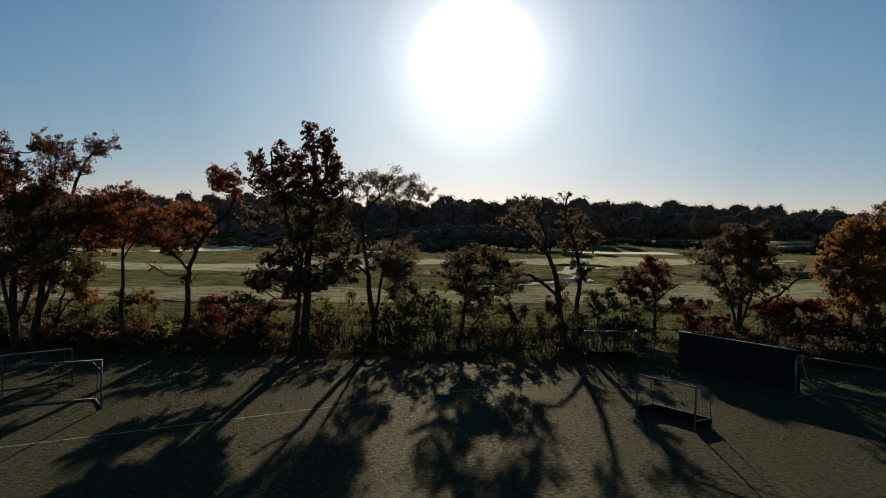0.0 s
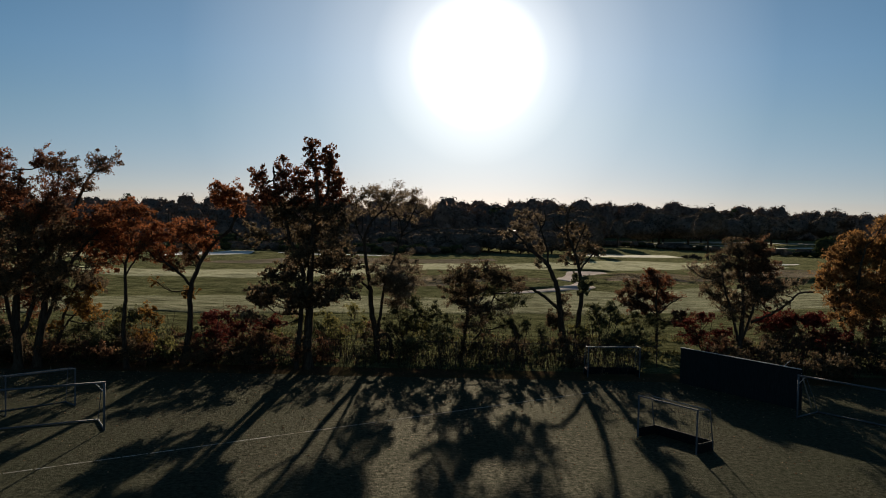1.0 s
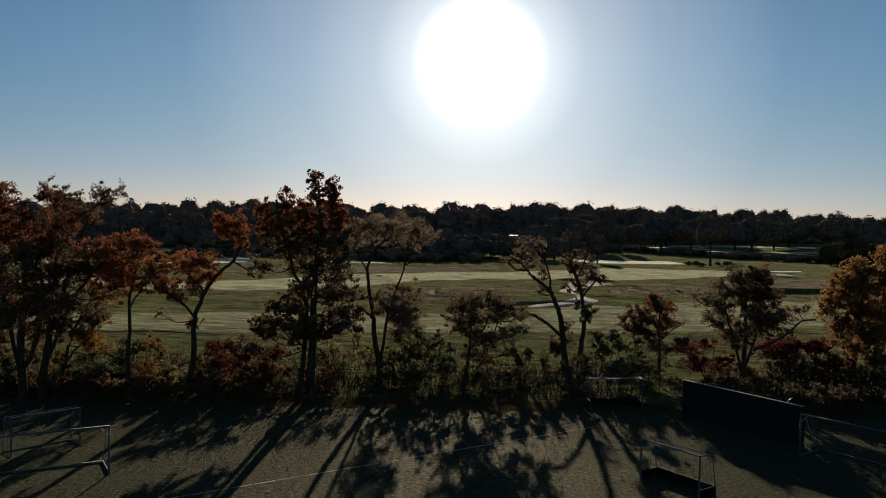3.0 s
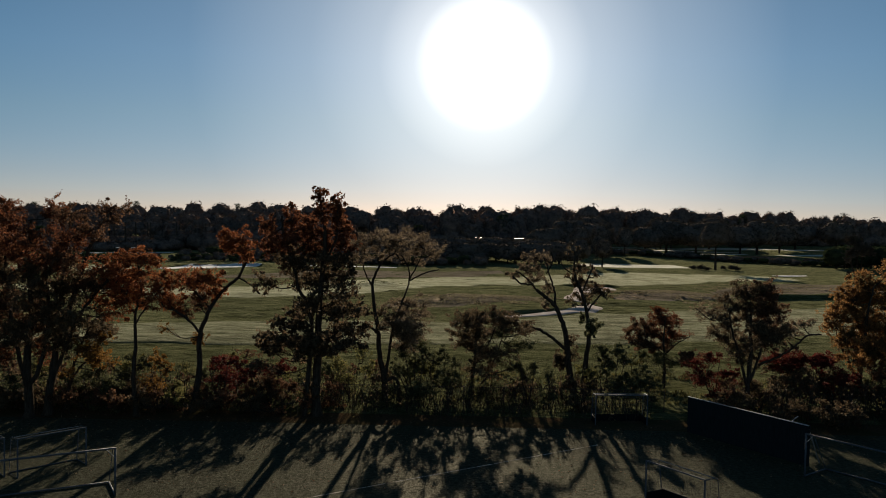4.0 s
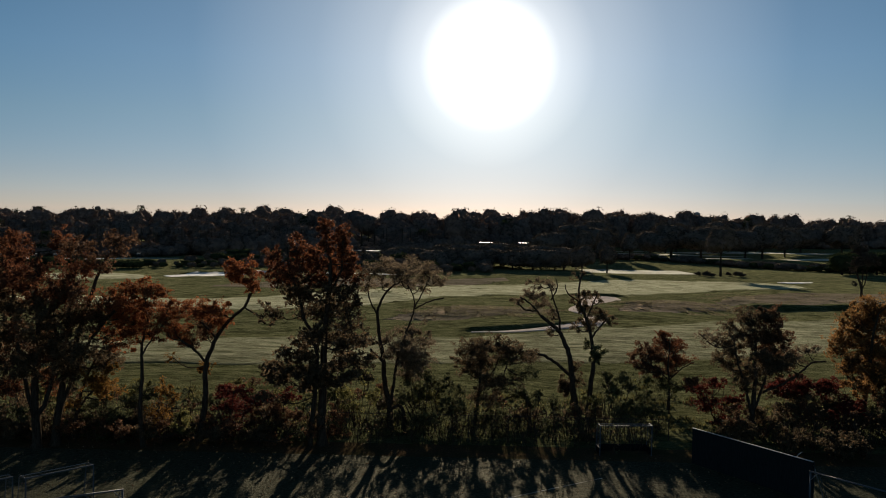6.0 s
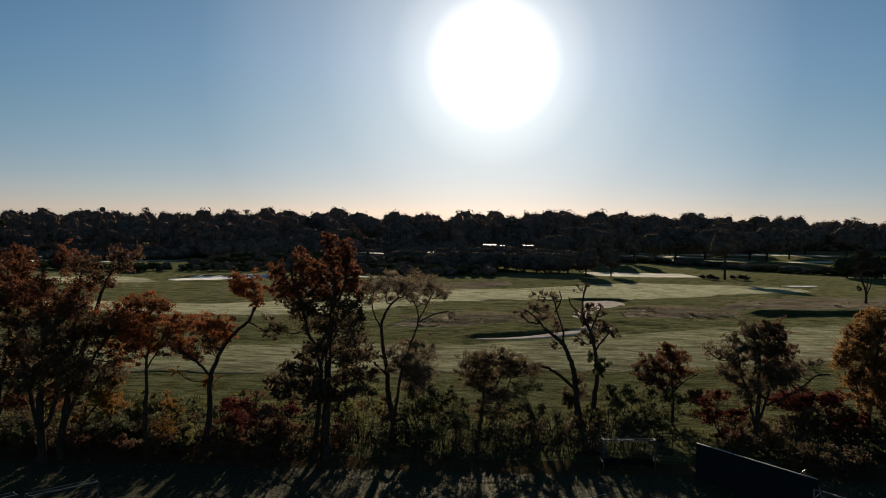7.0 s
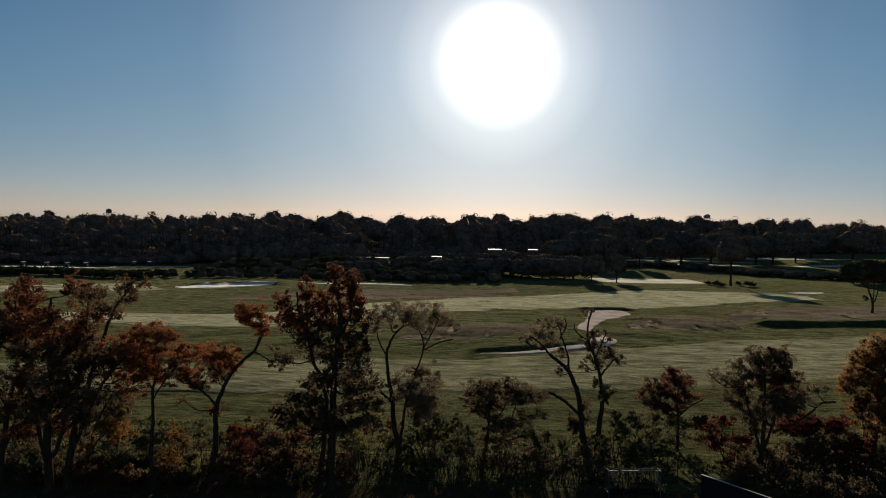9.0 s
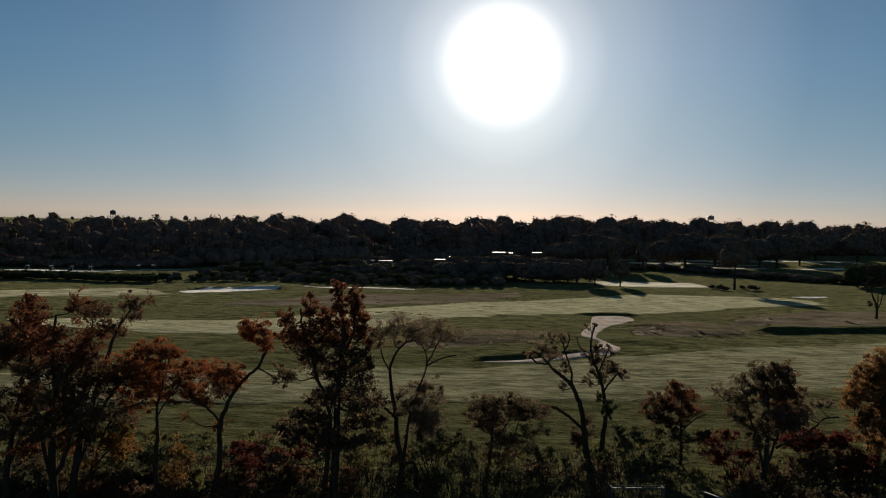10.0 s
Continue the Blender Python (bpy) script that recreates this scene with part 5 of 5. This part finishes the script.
def hockey_goal(x, y, turn, label, boards=True, slant=True):
    """Mouth from (0,0) along +x, 3.66 m; the cage lies on the +y side."""
    g = thing("hockey_goal", x, y, 0, label, "goal", "hockey goals", turn=turn)
    w, h, d, t = 3.66, 2.14, 1.25, 0.95
    for px in (0, w):
        part("post", Shape().box((px - 0.03, -0.03, 0), (px + 0.03, 0.03, h)), M_SHADED_PAINT, g)
        part("top_bar", Shape().tube([(px, 0, h - 0.04), (px, t * 0.8, h - 0.05), (px, t, h - 0.18), (px, d, 0.03)], 0.022, 6), M_SHADED_PAINT, g)
    part("crossbar", Shape().box((-0.03, -0.031, h - 0.06), (w + 0.03, 0.031, h + 0.002)), M_SHADED_PAINT, g)
    part("back_bar", Shape().tube([(0, t, h - 0.14), (w, t, h - 0.14)], 0.02, 6), M_STEEL, g)
    if boards:
        part("back_board", Shape().box((0.0, d - 0.03, 0.01), (w, d + 0.03, 0.47)), M_BLACK, g, "black back board")
        for px in (0.02, w - 0.06):
            part("side_board", Shape().box((px, 0.05, 0.01), (px + 0.04, d - 0.035, 0.47)), M_BLACK, g, "black side board")
    else:
        part("ground_bar", Shape().tube([(0, 0.0, 0.03), (0, d, 0.03), (w, d, 0.03), (w, 0, 0.03)], 0.03, 6), M_SHADED_PAINT, g)
    net(g, [((0, 0.02, h - 0.06), (w, 0.02, h - 0.06), (w, t, h - 0.14), (0, t, h - 0.14)), ((0, t, h - 0.14), (w, t, h - 0.14), (w, d, 0.4), (0, d, 0.4)),
            ((0.01, 0.03, 0.4), (0.01, d, 0.4), (0.01, t, h - 0.14), (0.01, 0.03, h - 0.06)), ((w - 0.01, 0.03, 0.4), (w - 0.01, d, 0.4), (w - 0.01, t, h - 0.14), (w - 0.01, 0.03, h - 0.06))], 0.24, M_NET)
    return g


def soccer_goal(x, y, turn, label):
    g = thing("soccer_goal", x, y, 0, label, "goal", "soccer goals", turn=turn)
    w, h, d, t = 7.32, 2.44, 2.3, 0.9
    r = 0.05
    for px, s in ((0, 1), (w, -1)):
        part("post", Shape().tube([(px, 0, 0), (px, 0, h)], r, 10), M_SHADED_PAINT, g, smooth=True)
        part("side_bar", Shape().tube([(px, 0, 0.05), (px, d, 0.05)], r * 0.9, 8), M_SHADED_PAINT, g, smooth=True)
        part("back_stay", Shape().tube([(px, 0.02, h - 0.04), (px, t, h - 0.3), (px, d, 0.06)], 0.02, 6), M_SHADED_PAINT, g)
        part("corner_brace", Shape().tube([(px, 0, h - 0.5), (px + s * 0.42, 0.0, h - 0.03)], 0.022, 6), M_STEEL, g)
    part("crossbar", Shape().tube([(-r, 0, h), (w + r, 0, h)], r, 10), M_SHADED_PAINT, g, smooth=True)
    part("ground_bar", Shape().tube([(0, d, 0.05), (w, d, 0.05)], r * 0.9, 8), M_SHADED_PAINT, g, smooth=True)
    return g


hockey_goal(10.05, 42.6, -55.2, "white-framed hockey goal with black boards and net")
hockey_goal(10.15, 58.3, 4, "pale hockey goal with black boards by the trees")
hockey_goal(-23.0, 44.0, 47, "white hockey goal frame with rounded stays", boards=False)
hockey_goal(-26.3, 41.5, 47, "white hockey goal frame beside another goal", boards=False)
soccer_goal(-23.2, 38.0, 29.3, "white full-size soccer goal with braced corners")
soccer_goal(20.2, 47.45, -52, "white full-size soccer goal in the shade")

# ---- far woods, single trees on the course, houses and water towers ----


def sphere_points(times):
    ball = bmesh.new()
    bmesh.ops.create_icosphere(ball, subdivisions=times, radius=1.0)
    ball.verts.index_update()
    out = np.array([tuple(v.co) for v in ball.verts]), np.array([[v.index for v in face.verts] for face in ball.faces])
    ball.free()
    return out


SPHERES = {2: sphere_points(2), 3: sphere_points(3)}


def crown_points(rng, n, wide, high, bare, lumps=22, fine=3):
    """Leaf places over a broad lumpy crown, and the lumpy dense mass inside it."""
    mid, size = np.array([0, 0, high * (1 + bare) / 2]), np.array([wide / 2, wide / 2, high * (1 - bare) / 2])
    k = np.arange(lumps) + 0.5
    z = 1 - 1.75 * k / lumps
    a = k * 2.39996 + rng.uniform(0, 6.28) + rng.normal(0, 0.25, lumps)
    flat = np.sqrt(1 - z * z) ** 0.7
    out = np.stack([flat * np.cos(a), flat * np.sin(a), z], 1)
    r = wide * rng.uniform(0.14, 0.27, lumps) * (22 / lumps) ** 0.4
    c = out * (size - r[:, None] * 0.8) * rng.uniform(0.55, 1.12, (lumps, 1))
    i = rng.choice(lumps, n, p=r ** 2 / np.sum(r ** 2))
    u = rng.normal(0, 1, (n, 3))
    u = u / np.linalg.norm(u, axis=1, keepdims=True) + 0.8 * out[i]
    u /= np.linalg.norm(u, axis=1, keepdims=True) + 1e-6
    p = mid + c[i] + u * (r[i] * rng.uniform(0.8, 1.04, n))[:, None]
    ray = SPHERES[fine][0] * size
    ray /= np.linalg.norm(ray, axis=1, keepdims=True)
    along = ray @ c.T
    inside = r ** 2 - (np.sum(c * c, 1) - along ** 2)
    reach = np.where(inside > 0, along + np.sqrt(np.maximum(inside, 0)), 0).max(1)
    base = 0.55 / np.linalg.norm(ray / size, axis=1)
    return p, mid + ray * (np.maximum(reach, base) * rng.uniform(0.78, 0.97, len(ray)))[:, None]


def course_tree_meshes(seed, wide, high, n, leaf, bare=0.2, mat=L_COURSE):
    rng = np.random.default_rng(seed)
    spots, hull = crown_points(rng, n, wide, high, bare)
    wood = Shape()
    wood.tube([(0, 0, -0.3), (0.05, 0, high * 0.2), (0.1, 0.05, high * 0.45), (0, 0, high * 0.8)], [0.42 * high / 14, 0.3 * high / 14, 0.2 * high / 14, 0.05], 7)
    for i in range(9):
        z = rng.uniform(bare, 0.6) * high
        e = spots[rng.integers(len(spots))]
        wood.tube([(0.05, 0, z), tuple((np.array((0.05, 0, z)) + e) / 2 + np.array((0, 0, -0.4))), tuple(e)], [0.12, 0.08, 0.03], 5)
    mass = Shape()
    mass.v, mass.f = hull.tolist(), SPHERES[3][1].tolist()
    return wood.mesh("trunk", M_BARK), leaf_mesh("crown", leaves(spots, leaf, rng), mat), mass.mesh("inner_crown", L_INNER if mat == L_COURSE else mat, True)


KINDS = [course_tree_meshes(31, 12, 13, 1200, 0.72, 0.14), course_tree_meshes(32, 14, 12, 1200, 0.72, 0.14), course_tree_meshes(33, 7, 11, 900, 0.6), course_tree_meshes(34, 8, 8.5, 400, 0.9, 0.0, L_EVER), course_tree_meshes(35, 15, 21.5, 2400, 0.65, 0.4), course_tree_meshes(36, 13, 10, 650, 0.85, 0.03), course_tree_meshes(37, 11, 9.5, 650, 0.85, 0.08)]


def course_tree(x, y, kind, scale, label="dark round tree standing on the golf course", wide=1.0):
    t = thing("course_tree", x, y, ground_z(x, y), label, "tree", "trees on the golf course", turn=(x * 37 + y * 11) % 360)
    for name, me in zip(("trunk", "crown", "inner_crown"), KINDS[kind]):
        ob = new(name, me)
        ob.parent = t
    t.scale = (scale * wide, scale * wide, scale)
    return t


# single trees on the lit grass to the east
for x, y, kind, s in ((92.2, 295, 4, 0.8), (43.5, 292, 0, 0.75), (53.6, 300, 2, 0.95), (99.5, 434, 1, 1.2), (192, 496, 0, 1.2), (132.7, 512, 0, 1.3), (70, 470, 1, 1.3), (84, 500, 0, 1.4),
                      (152, 500, 1, 1.4), (168, 540, 0, 1.5), (215, 530, 1, 1.4), (236, 520, 0, 1.4), (118, 478, 2, 1.0), (61, 436, 0, 1.3), (72, 440, 1, 1.3), (112, 441, 0, 1.35), (126, 436, 1, 1.4), (150, 440, 1, 1.3), (161, 446, 0, 1.4), (182, 470, 2, 1.1), (52, 425, 0, 1.0), (46, 410, 1, 1.05)):
    course_tree(x, y, kind, s, wide=1.4 if y > 400 else 1.0)
# slim trees whose long shadows cross the dewy lawn
for x, y, s in ((57.5, 384, 1.25), (69.5, 392, 1.35), (79, 386, 1.2), (64, 372, 0.9)):
    course_tree(x, y, 2, s, "slim dark tree behind a dewy lawn")
# close group of spreading trees by the far fairway
for x, y, s in ((19.6, 294, 0.72), (26.8, 296, 0.78), (34.3, 294, 0.75), (38.5, 303, 0.85), (30.5, 306, 0.9), (23, 308, 0.85), (13, 301, 0.72), (6, 299, 0.7), (-1, 303, 0.74), (-8, 300, 0.66), (9.5, 312, 0.85), (2.5, 314, 0.85), (-5, 315, 0.8), (16.5, 315, 0.9)):
    course_tree(x * 1.055, y + 16, 5 + int(x) % 2, s * 1.08, "spreading dark tree in a close group", 1.55)
# belt of low dark trees in front of the houses, lower towards the west
rng = np.random.default_rng(3)
for row, (y0, small) in enumerate(((284, 0.3), (292, 0.36), (303, 0.46), (318, 0.56), (335, 0.66))):
    x = (-200.0 if row < 2 else -104.0) + row * 2
    while x < 8:
        x += rng.uniform(3.0, 5.4) if x > -104 else rng.uniform(1.7, 2.8)
        low = small * (0.95 if row and x < -104 else 1.08 if x < -104 else 0.72 if x < -60 else 1.0) * rng.uniform(*((0.85, 1.05) if x < -104 else (0.8, 1.25)))
        kind = int(rng.choice([3, 5, 6])) if x > -104 else 3
        course_tree(x, (y0 if x > -104 else 279 + 5 * row) + rng.uniform(-3, 3), kind, low * (1.0 if kind == 3 else 0.85), "low dark tree in a belt along the far fairway", rng.uniform(1.5, 2.2) * (1.0 if kind == 3 else 0.7))
# low scrub added to darken the shaded band east of the single tree
for row in range(3):
    x = 50.0 + row
    while x < 176:
        x += rng.uniform(2.6, 4.6)
        y = float(np.interp(x, (50, 98, 127, 150, 180), (398, 388, 347, 334, 330))) + row * 7 + rng.uniform(-2, 2)
        course_tree(x, y, int(rng.choice([3, 5, 6])), rng.uniform(0.2, 0.34), "low dark shrub added along a shaded band of the course", rng.uniform(1.5, 2.1))
# dark evergreen row
for i in range(24):
    x = 146 + i * 2.6
    course_tree(x - 2, 319 + (i % 2) * 6 + rng.uniform(-3, 3), 3, rng.uniform(0.95, 1.1), "dense dark evergreen in a clipped row", 1.4)


def wood_tree(rng, kind, rowi):
    """One far tree as leaf places and an inner mass: broad, upright, or a layered pine."""
    if kind == 2:
        z = np.array([0.25, 0.4, 0.52, 0.64, 0.74, 0.83, 0.91, 0.97]) * 24
        w = np.array([5.0, 5.4, 5.0, 4.6, 4.2, 3.8, 3.2, 2.2]) * rng.uniform(0.7, 1.15, 8)
        k = rng.integers(0, 8, 520)
        p = rng.normal(0, 1, (520, 3)) * np.stack([w[k] * 0.5, w[k] * 0.5, np.full(520, 0.5)], 1)
        p[:, 2] += z[k]
        return p, np.array([0, 0, 12]) + SPHERES[2][0] * np.array([2.2, 2.2, 10]), 0.8
    if kind == 3:
        return (*crown_points(rng, 260, rng.uniform(9, 12), rng.uniform(7, 11), -0.15, 16, 2), 0.55)
    high, wide = (rng.uniform(19, 26), rng.uniform(12, 19)) if kind == 0 else (rng.uniform(18, 25), rng.uniform(9, 12))
    return (*crown_points(rng, 460 if rowi < 4 else 300, wide, high, 0.0 if rowi < 4 else 0.25, 24, 3 if rowi < 13 else 2), 1.0 if rowi < 4 else 0.95)


WOODS = ((-420, 366), (-250, 350), (-130, 352), (-95, 385), (-40, 436), (10, 460), (60, 545), (140, 580), (230, 610), (420, 660))
# how high the wood's tops stand, by the bearing x / y
TOPS = ((-0.6, 16.0), (-0.5, 16.6), (-0.4, 17.2), (-0.19, 19.8), (-0.09, 18.6), (0.03, 19.6), (0.15, 22.0), (0.25, 20.4), (0.35, 20.0), (0.5, 18.6))
wx, wy = np.array(WOODS).T
rng = np.random.default_rng(11)
groups = {"L_WOOD": [], "L_FARRED": [], "L_EVER": []}
trunks, mass = Shape(), Shape()
for rowi, (off, step) in enumerate(((-5, 5.0), (0, 6.5), (9, 7.5), (22, 8), (38, 8.5), (56, 9), (76, 9.5), (98, 10), (130, 12), (160, 13), (200, 17), (300, 22), (430, 26), (600, 30), (1100, 60), (1900, 110))):
    x = -430.0 - off * 0.6
    while x < 440 + off * 0.6:
        x += step * rng.uniform(0.6, 1.4)
        y = float(np.interp(x, wx, wy)) + off + rng.uniform(-0.3, 0.5) * step
        if abs(x) > y * 0.62 + 30:
            continue
        kind = int(rng.choice([0, 0, 0, 1, 1, 2], p=[0.25, 0.2, 0.13, 0.19, 0.19, 0.04]))
        if rowi == 0:
            kind = 3
        spots, hull, size = wood_tree(rng, kind, rowi)
        z = ground_z(x, y)
        tall = float(np.interp(x / y, *np.array(TOPS).T)) - 0.0068 * max(0.0, y - 580) - z
        wave = 0.05 * math.sin(x / y * 71) + 0.06 * math.sin(x / y * 163 + 1) + 0.06 * math.sin(x / y * 301 + 2)
        grow = tall * (rng.uniform(0.72, 1.0) + wave if kind != 3 else rng.uniform(0.3, 0.45)) / hull[:, 2].max()
        low = grow
        if x < -35:
            low = min(low, max(2.5, (y - (328 if x < -95 else 328 + (x + 95) * 1.2)) * 0.2 * rng.uniform(0.85, 1.0)) / hull[:, 2].max())
        # lower growth behind the houses, so that the sun reaches their roofs
        if 5 < x < 37 or -54 < x < -5:
            low = min(low, max(3.0, (y - 428) * 0.2 + (6.5 if x > 5 else 2.5)) / hull[:, 2].max())
        size_by = np.array([grow, grow, low])
        spots = spots * size_by + np.array([x, y, z])
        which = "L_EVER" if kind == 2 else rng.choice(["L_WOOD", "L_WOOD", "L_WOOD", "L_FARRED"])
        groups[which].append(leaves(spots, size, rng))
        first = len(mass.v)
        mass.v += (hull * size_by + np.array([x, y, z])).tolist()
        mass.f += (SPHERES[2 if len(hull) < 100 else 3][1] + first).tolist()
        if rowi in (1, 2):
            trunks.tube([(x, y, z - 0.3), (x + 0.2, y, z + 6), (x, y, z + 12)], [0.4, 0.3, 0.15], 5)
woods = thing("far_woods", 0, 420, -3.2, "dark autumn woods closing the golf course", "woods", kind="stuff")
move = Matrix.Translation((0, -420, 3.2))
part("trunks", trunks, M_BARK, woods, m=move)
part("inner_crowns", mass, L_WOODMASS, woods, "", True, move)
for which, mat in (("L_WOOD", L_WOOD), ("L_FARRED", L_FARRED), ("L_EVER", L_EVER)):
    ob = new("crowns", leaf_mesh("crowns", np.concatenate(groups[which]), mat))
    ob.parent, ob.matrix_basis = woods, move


def house(x, y, w, d, h, label, turn=0):
    g = thing("house", x, y, ground_z(x, y), label, "house", "houses by the woods", turn=turn)
    s = Shape().box((-w / 2, -d / 2, -0.2), (w / 2, d / 2, h))
    part("wall", s, M_WALL, g)
    e = 0.4
    part("roof", Shape().box((-w / 2 - e, -d / 2 - e, h + 0.003), (w / 2 + e, d / 2 + e, h + 0.12)), M_ROOF, g, "pale flat roof")
    for i in range(max(2, int(w / 3))):
        px = -w / 2 + (i + 0.5) * w / max(2, int(w / 3))
        win = part("window", Shape().box((px - 0.6, -d / 2 - 0.04, h * 0.35), (px + 0.6, -d / 2 + 0.02, h * 0.8)), M_SHADED_PAINT, g, "white framed window")
        part("pane", Shape().box((px - 0.52, -d / 2 - 0.06, h * 0.38), (px + 0.52, -d / 2 - 0.035, h * 0.77)), M_GLASS, win)
    return g


def water_tower(x, y, base, top, r, label, paint=M_WALL):
    g = thing("water_tower", x, y, ground_z(x, y), label, "water tower", "water towers")
    z0 = ground_z(x, y)
    prof = [(0.25, base - 0.2), (0.8, base), (1.0, base + (top - base) * 0.3), (1.0, base + (top - base) * 0.6), (0.75, base + (top - base) * 0.88), (0.15, top)]
    tank = Shape().tube([(0, 0, z - z0) for _, z in prof], [r * k for k, _ in prof], 18)
    part("tank", tank, paint, g, "grey steel tank", True)
    for i in range(6):
        a = i * math.pi / 3
        part("leg", Shape().tube([(r * 0.95 * math.cos(a), r * 0.95 * math.sin(a), 0), (r * 0.9 * math.cos(a), r * 0.9 * math.sin(a), base - z0 + 0.6)], 0.3, 6), M_STEEL, g)
    return g



def golf_cart(x, y, turn):
    g = thing("golf_cart", x, y, ground_z(x, y) + 0.06, "small golf cart on the path, white roof, body darkened as shaded", "golf cart", "parked golf carts", turn=turn)
    # body coloured dark for the shade under the lit white roof
    part("body", Shape().box((-0.6, -1.1, 0.25), (0.6, 1.1, 0.7)).box((-0.55, -0.2, 0.7), (0.55, 0.5, 0.95)), M_BOARD, g, "body in dark green standing in for shade")
    part("roof", Shape().box((-0.62, -0.9, 1.78), (0.62, 0.9, 1.86)), M_CART, g)
    for px in (-0.56, 0.56):
        for py in (-0.8, 0.8):
            part("roof_post", Shape().tube([(px, py, 0.68), (px, py * 0.95, 1.8)], 0.025, 5), M_STEEL, g)
            part("wheel", Shape().tube([(px - 0.09, py * 0.95, 0.23), (px + 0.09, py * 0.95, 0.23)], 0.23, 10), M_BLACK, g)
    return g


for x in (-171.5, -163.5, -156.5, -150, -133, -127.5):
    golf_cart(x, 319.0 + (x + 178) * 0.328, 8)
for x, y in ((86.5, 294), (97.5, 295.5)):
    tree("bush", x, y, [[(0, 0), (-0.8, 0.5), (-1.6, 0.8)], [(0, 0), (0.8, 0.6), (1.6, 0.8)]],
         [(-1.5, 0.7, 1.3, 0.5, 2.2, 0), (0.0, 1.0, 1.5, 0.7, 2.2, 0), (1.5, 0.7, 1.3, 0.5, 2.2, 0)], [L_COURSE], "low dark shrub at the foot of a tree", 400 + int(x), 0.05, 0.3, 1.0, "bush", "shrubs on the course")

tree("course_tree", 92.3, 193.0, [[(0, 0), (0.1, 1.6), (-0.2, 3.2), (-1.2, 6.0), (-1.8, 9.0)], [(0, 1.8), (0.9, 4.0), (1.3, 7.0), (1.0, 10.0)], [(0.1, 1.7), (0.2, 5.0), (0.0, 9.5)]],
     [(-1.8, 8.5, 1.8, 1.2, 1.2, 0), (0.0, 9.5, 2.0, 1.3, 1.2, 0), (1.6, 8.8, 1.8, 1.2, 1.2, 0), (-0.5, 11.0, 1.6, 1.0, 1.2, 0), (1.0, 11.2, 1.5, 1.0, 1.2, 0), (-2.4, 6.6, 1.0, 0.6, 0.6, 0), (-1.4, 3.4, 0.7, 0.5, 1.0, 0)],
     [L_COURSE], "single forked dark tree on the brown rough", 421, 0.24, 0.26, 2.0, "tree", "trees on the golf course")

house(14.2, 414, 5.6, 3.4, 6.6, "low house with a bright pale roof among trees")
house(20.5, 416, 1.6, 4, 6.2, "narrow shed with a bright pale roof")
house(33.2, 418, 4.2, 3.4, 6.5, "small house with a bright pale roof")
house(-7.5, 424, 5, 6, 3.4, "low building with a pale roof behind the trees")
house(-13.5, 420, 7, 6, 2.4, "long low building with a pale roof behind the trees")
house(-41, 412, 6, 5, 1.4, "low shed with a bright roof at the wood's edge")
house(-49.5, 414, 5, 5, 1.3, "low shed with a bright roof beside another shed")
house(32.3, 574, 4, 5, 12.6, "tall house roof rising over the trees")
water_tower(-600, 1400, 12.5, 20.3, 4.9, "grey water tower over the far woods")
water_tower(396, 1400, 21.5, 28.6, 5.2, "pale round water tower over the far woods", M_ROOF)


# ---- grass and fallen leaves ----


def tufts(n, x0, x1, y0, y1, high, wide, blades, seed, keep=None):
    """Blades of grass in tufts, each blade a narrow four-cornered leaf."""
    rng = np.random.default_rng(seed)
    x, y = rng.uniform(x0, x1, n), rng.uniform(y0, y1, n)
    if keep is not None:
        ok = keep(x, y)
        x, y = x[ok], y[ok]
    z = np.array([ground_z(a, b) for a, b in zip(x, y)])
    foot = np.repeat(np.stack([x, y, z], 1), blades, 0)
    m = len(foot)
    foot[:, :2] += rng.normal(0, wide * 0.35, (m, 2))
    tall = high * rng.uniform(0.5, 1.3, (m, 1))
    lean = np.column_stack([rng.normal(0, 0.35, (m, 2)), np.ones(m)]) * tall
    a = rng.uniform(0, 6.28, m)
    side = np.column_stack([np.cos(a), np.sin(a), np.zeros(m)]) * wide * 0.16
    return np.stack([foot - side, foot + side, foot + lean * 0.6 + side * 0.8, foot + lean], 1).reshape(-1, 3)


def patchy(scale, level):
    return lambda x, y: np.sin(x * scale + 1.7 * np.sin(y * scale * 0.7)) + np.sin(y * scale * 1.3 + 1.2 * np.sin(x * scale * 0.6)) > level


def stuff(name, corners, mat, label, category):
    return tagged(new(name, leaf_mesh(name, corners, mat)), label, category, kind="stuff")


stuff("rough_grass", tufts(4200, -70, 90, 65, 78, 0.28, 0.5, 5, 52, patchy(0.4, -0.3)), L_GRASS, "longer dry grass tufts of the golf rough", "grass")


def oval(cx, cy, rx, ry):
    return lambda x, y: ((x - cx) / rx) ** 2 + ((y - cy) / ry) ** 2 + 0.35 * np.sin(x * 0.9 + y * 0.5) + 0.3 * np.sin(x * 0.37 - y * 0.8) < 0.9


heath = np.concatenate([tufts(3200, -14, 20, 137, 161, 0.15, 0.8, 4, 55, oval(4, 149, 14, 9)), tufts(3200, 28, 60, 154, 186, 0.15, 0.8, 4, 56, oval(44, 170, 13, 12)), tufts(3600, 56, 118, 174, 214, 0.14, 0.9, 4, 57, oval(86, 192, 30, 14))])
stuff("fescue_grass", heath, L_HEATH, "brown fescue clumps on low mounds", "grass")
rng = np.random.default_rng(61)
fallen = np.column_stack([rng.uniform(-30, 27, 2800), 58.5 - rng.gamma(1.5, 7.0, 2800), np.full(2800, 0.02)])
fallen = fallen[fallen[:, 1] > 24]
stuff("fallen_leaves", leaves(fallen, 0.11, rng, 0.92), L_DEAD, "scattered fallen leaves on the turf", "leaves")
